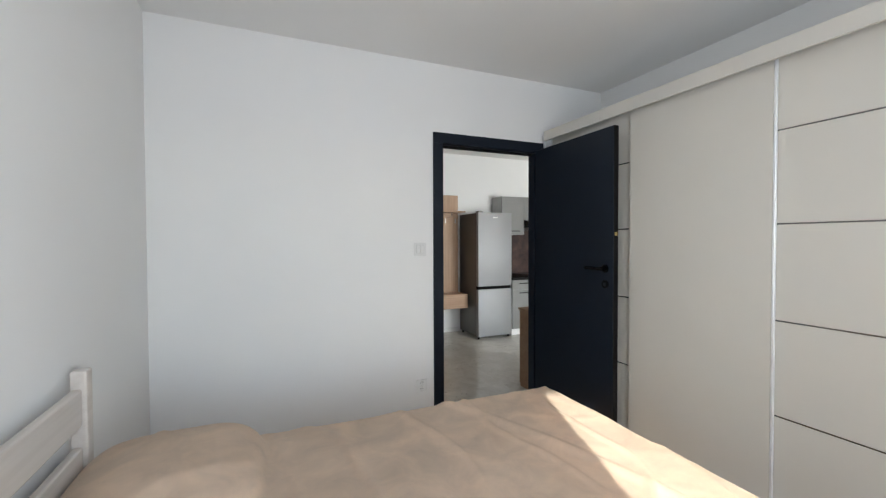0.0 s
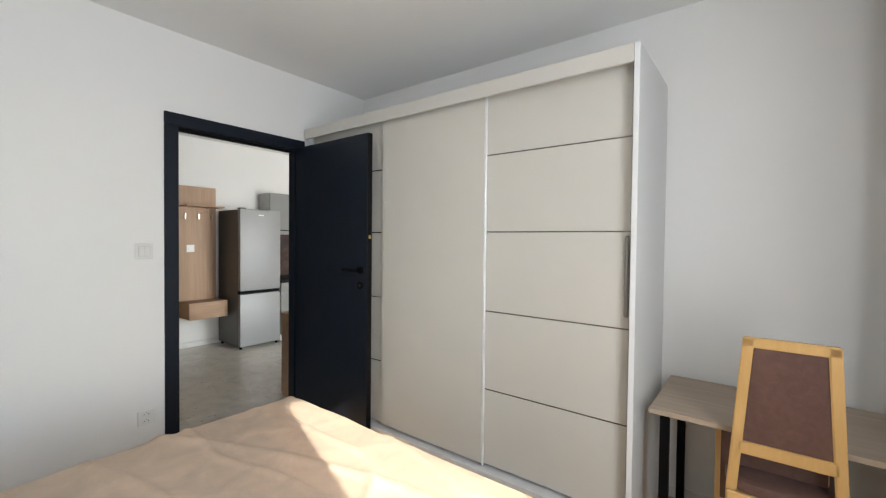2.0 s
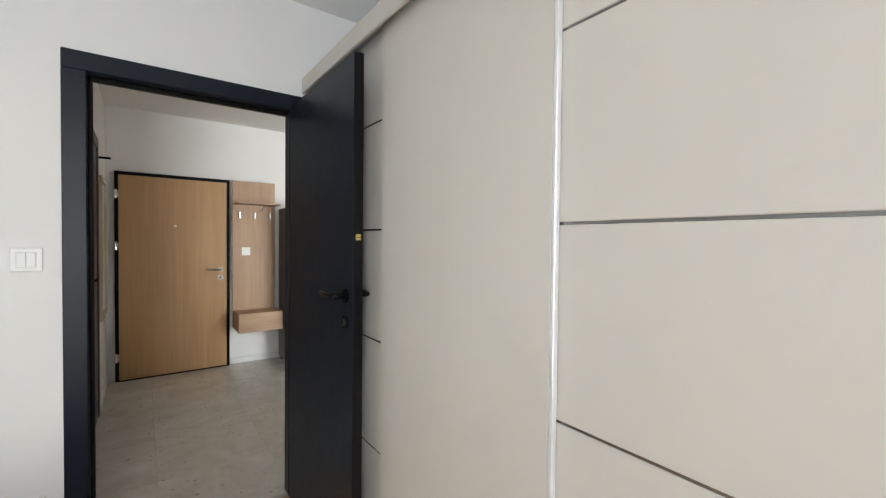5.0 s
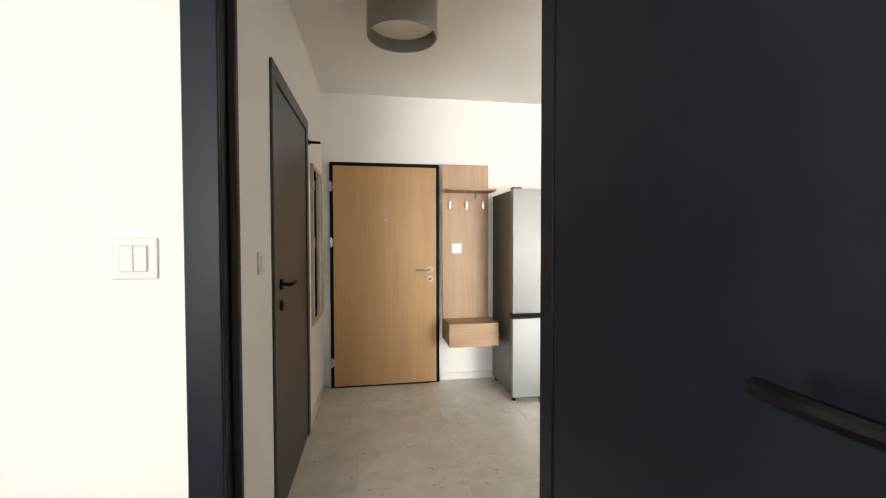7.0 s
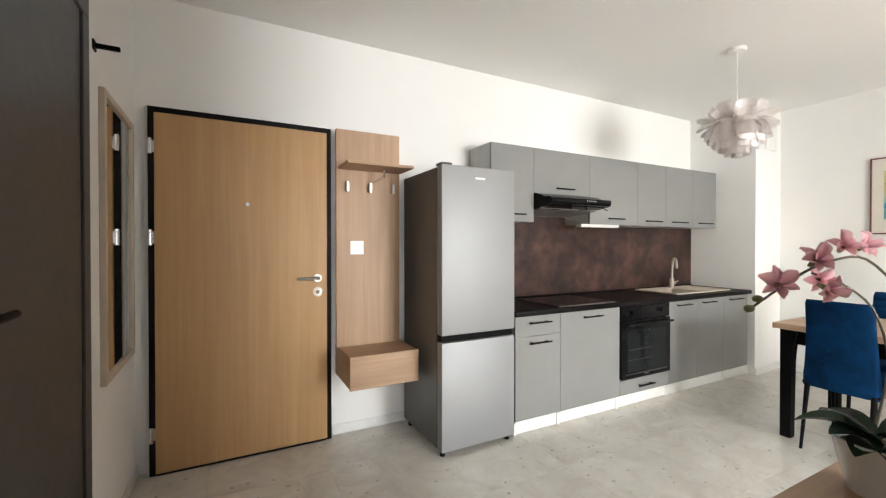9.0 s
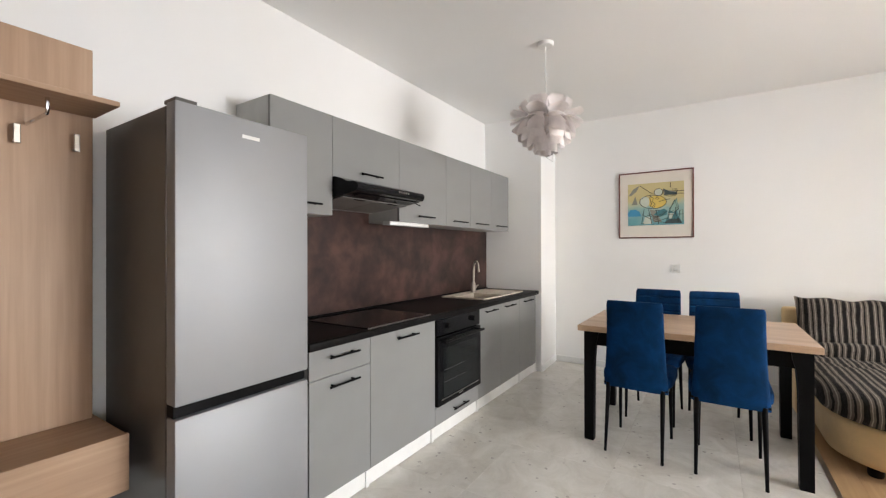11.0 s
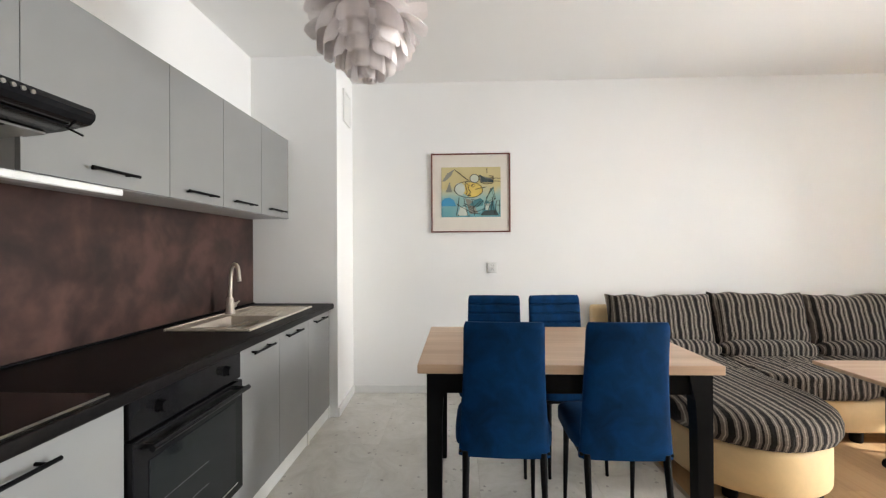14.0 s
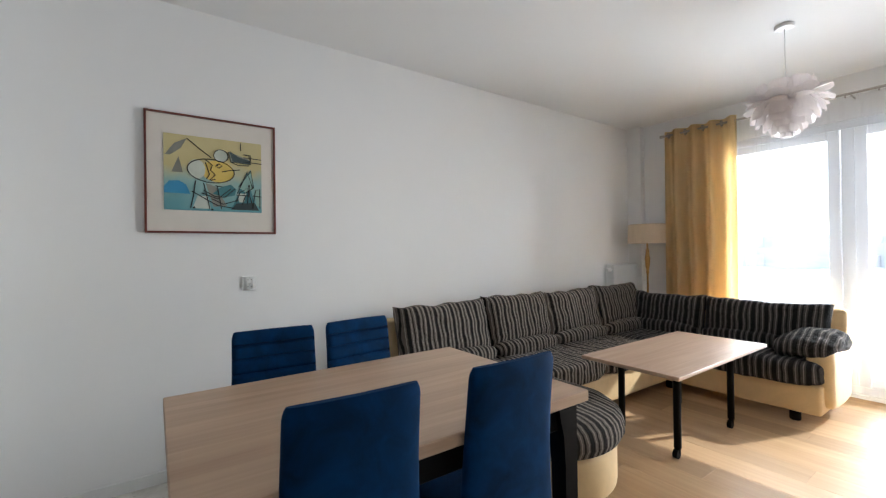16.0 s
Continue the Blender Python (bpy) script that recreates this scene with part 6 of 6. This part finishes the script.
for k in range(11):
    part("flute", rel(box((6.2965, -3.06 + k * 0.039, 0.49), (6.300, -3.045 + k * 0.039, 1.015), 0.0015), rd), RADIATOR_WHITE, rd)
for z in (0.6, 0.95):
    part("bracket", rel(box((6.397, -2.95, z), (X_EAST, -2.92, z + 0.06)), rd), RADIATOR_WHITE, rd)
part("thermostat", rel(rod((6.34, -2.62, 1.00), (6.34, -2.56, 1.00), 0.022, 0.018, 18), rd), WHITE_PLASTIC, rd, smooth=True)

fl = thing("floor_lamp", (6.115, -2.972, 0), "standing lamp with a gold pole and a cream drum shade", "floor lamp")
part("base", lathe([(0.068, 0), (0.068, 0.016), (0.055, 0.024), (0.02, 0.035), (0.012, 0.06), (0.002, 0.06)], 30), GOLD, fl, smooth=True)
part("pole", lathe([(0.010, 0.05), (0.010, 0.95), (0.018, 0.97), (0.012, 0.99), (0.022, 1.04), (0.028, 1.12), (0.016, 1.19), (0.020, 1.21), (0.010, 1.23), (0.010, 1.30)], 18), GOLD, fl, smooth=True)
part("shade", lathe([(0.195, 1.285), (0.198, 1.285), (0.190, 1.49), (0.187, 1.49), (0.195, 1.2855)], 44), SHADE, fl, "cream fabric drum shade", smooth=True)
part("shade_ring", tube([(0.188 * math.cos(a), 0.188 * math.sin(a), 1.488) for a in np.linspace(0, 2 * math.pi, 33)[:-1]], 0.003, 6, closed=True), GOLD, fl)
for a in (0, 2.1, 4.2):
    part("spoke", rod((0, 0, 1.30), (0.19 * math.cos(a), 0.19 * math.sin(a), 1.289), 0.002, n=6), GOLD, fl)

# ---- living room window, curtains ----
window("window_2", 3.15, 5.47, 0.03, 2.255, -3.20, [4.555], "white framed balcony window in two tall sashes")
cr = thing("curtain_rod", (4.5, -3.0, 2.415), "steel curtain rod with rings above the balcony window", "curtain rod")
part("rod", rel(rod((2.75, -3.00, 2.415), (5.93, -3.00, 2.415), 0.010, n=12), cr), NICKEL, cr, smooth=True)
part("finial", rel(rod((5.93, -3.00, 2.415), (5.97, -3.00, 2.415), 0.016, n=14), cr), NICKEL, cr, smooth=True)
for x in (2.9, 4.50, 5.90):
    part("bracket", rel(rod((x, -3.00, 2.415), (x, Y_LIVWIN, 2.415), 0.007, n=8), cr), NICKEL, cr, smooth=True)
yc = hung("mustard_curtain", 5.262, 5.922, -3.00, 0.03, 2.462, 4, 0.055, YELLOW_DRAPE, "mustard yellow eyelet curtain drawn aside")
for k in range(8):
    x = 5.262 + 0.66 * (k + 0.5) / 8
    part("eyelet", tube([(x - yc.location.x, 0.026 * math.cos(a), 2.415 - 0.03 + 0.026 * math.sin(a)) for a in np.linspace(0, 2 * math.pi, 17)[:-1]], 0.005, 6, closed=True), NICKEL, yc)
sh = hung("sheer_curtain", 2.80, 5.30, -2.965, 0.06, 2.39, 26, 0.022, SHEER, "white sheer curtain hung across the balcony window")
for k in range(14):
    x = 2.85 + 2.42 * k / 13
    part("ring", tube([(x - sh.location.x, -0.035 + 0.020 * math.cos(a), 2.407 - 0.06 + 0.020 * math.sin(a)) for a in np.linspace(0, 2 * math.pi, 13)[:-1]], 0.003, 5, closed=True), NICKEL, sh)

# ---- outside ----
solid("balcony_slab", box((2.4, -5.1, -0.25), (6.7, -3.76, -0.06), 0.01), CONCRETE, "concrete balcony floor outside the window", "balcony", kind="structure")
# Unseen overhang, sized to end the sun patch on the living room floor.
solid("sun_cut_overhang", box((2.4, -5.12, 2.64), (6.9, -3.42, 2.75), 0.01), CONCRETE, "unseen concrete overhang assumed above the balcony to cut off high sun", "balcony", kind="structure")
bm = bmesh.new()
for k in range(60):
    a0, a1 = 2 * math.pi * k / 60, 2 * math.pi * (k + 1) / 60
    vs = [bm.verts.new((r * math.cos(a), r * math.sin(a), -9.0)) for r, a in ((0.5, a0), (0.5, a1), (900, a1), (900, a0))]
    bm.faces.new(vs)
solid("ground", bm, FIELD, "pale open ground far below the flat", "ground", kind="structure")
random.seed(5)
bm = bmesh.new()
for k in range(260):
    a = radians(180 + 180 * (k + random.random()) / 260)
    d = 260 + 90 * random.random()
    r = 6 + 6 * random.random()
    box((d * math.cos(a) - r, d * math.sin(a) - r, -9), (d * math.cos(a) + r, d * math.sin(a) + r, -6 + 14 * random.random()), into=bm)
solid("far_woods", bm, HAZED_TREES, "line of distant trees with haze put into their colour", "trees", kind="stuff")


# ---- floor coverings ----
def tiled(name, x0, x1, y0, y1, w, d, ox, oy, gap, material, label, bond=0.0, kind_name="tile"):
    """Pieces laid in courses, cut at the edges of the room."""
    t = thing(name, (0, 0, 0), label, "floor", kind="structure")
    meshes = {}
    row, y = 0, y0 - oy
    while y < y1:
        x = x0 - ox - ((row * bond) % 1.0) * w
        while x < x1:
            a, b, c, e = max(x, x0), min(x + w, x1), max(y, y0), min(y + d, y1)
            if b - a > 0.01 and e - c > 0.01:
                key = (round(b - a, 3), round(e - c, 3))
                if key not in meshes:
                    meshes[key] = mesh_of(kind_name, box((-(b - a) / 2 + gap / 2, -(e - c) / 2 + gap / 2, -0.012), ((b - a) / 2 - gap / 2, (e - c) / 2 - gap / 2, 0.0), 0.0006), material)
                o = new(kind_name, meshes[key])
                o.parent, o.location = t, ((a + b) / 2, (c + e) / 2, 0)
            x += w
        y += d
        row += 1
    return t


def vary_piece(m, amount, shift):
    """Shifts tone and pattern from piece to piece."""
    nt = m.node_tree
    p = nt.nodes["Principled BSDF"]
    info = nt.nodes.new("ShaderNodeObjectInfo")
    src = p.inputs["Base Color"].links[0].from_socket
    g = ramp(nt, info.outputs["Random"], [(0.0, (1 - amount,) * 3), (1.0, (1.0,) * 3)])
    nt.links.new(mixed(nt, 1.0, src, g, "MULTIPLY"), p.inputs["Base Color"])
    for n in list(nt.nodes):
        if n.bl_idname == "ShaderNodeMapping":
            off = nt.nodes.new("ShaderNodeVectorMath")
            off.operation = "SCALE"
            off.inputs[0].default_value = (shift, shift * 0.7, shift * 0.3)
            nt.links.new(info.outputs["Random"], off.inputs["Scale"])
            nt.links.new(off.outputs[0], n.inputs["Location"])


vary_piece(TERRAZZO, 0.02, 40)
vary_piece(LAMINATE, 0.22, 60)
tiled("floor_kitchen", X_HALL, X_EAST, 0.165, Y_NORTH, 0.60, 0.60, 0.25, 0.2, 0.0004, TERRAZZO, "pale grey terrazzo-look floor tiles")
tiled("floor_living", X_LIV, X_EAST, Y_LIVWIN, 0.160, 1.28, 0.192, 0.4, 0.05, 0.0005, LAMINATE, "warm oak laminate planks", 0.37, "plank")
tiled("floor_bedroom", X_BED, X_PART, Y_BEDWIN, 0.03, 1.28, 0.192, 0.2, 0.05, 0.0005, LAMINATE, "warm oak laminate planks", 0.37, "plank")
tiled("floor_doorway", DOOR_L - 0.1, X_PART, 0.033, 0.165, 1.9, 0.2, 0, 0, 0.001, TERRAZZO, "pale grey threshold strip in the doorway")
for nm, lo, hi in (("floor_trim_living", (X_LIV, 0.150, 0.0002), (X_EAST, 0.175, 0.004)), ("floor_trim_bedroom", (DOOR_L, 0.02, 0.0002), (DOOR_R, 0.05, 0.004))):
    solid(nm, box(lo, hi, 0.0015), NICKEL, "thin metal strip between two floor coverings", "trim", kind="structure")
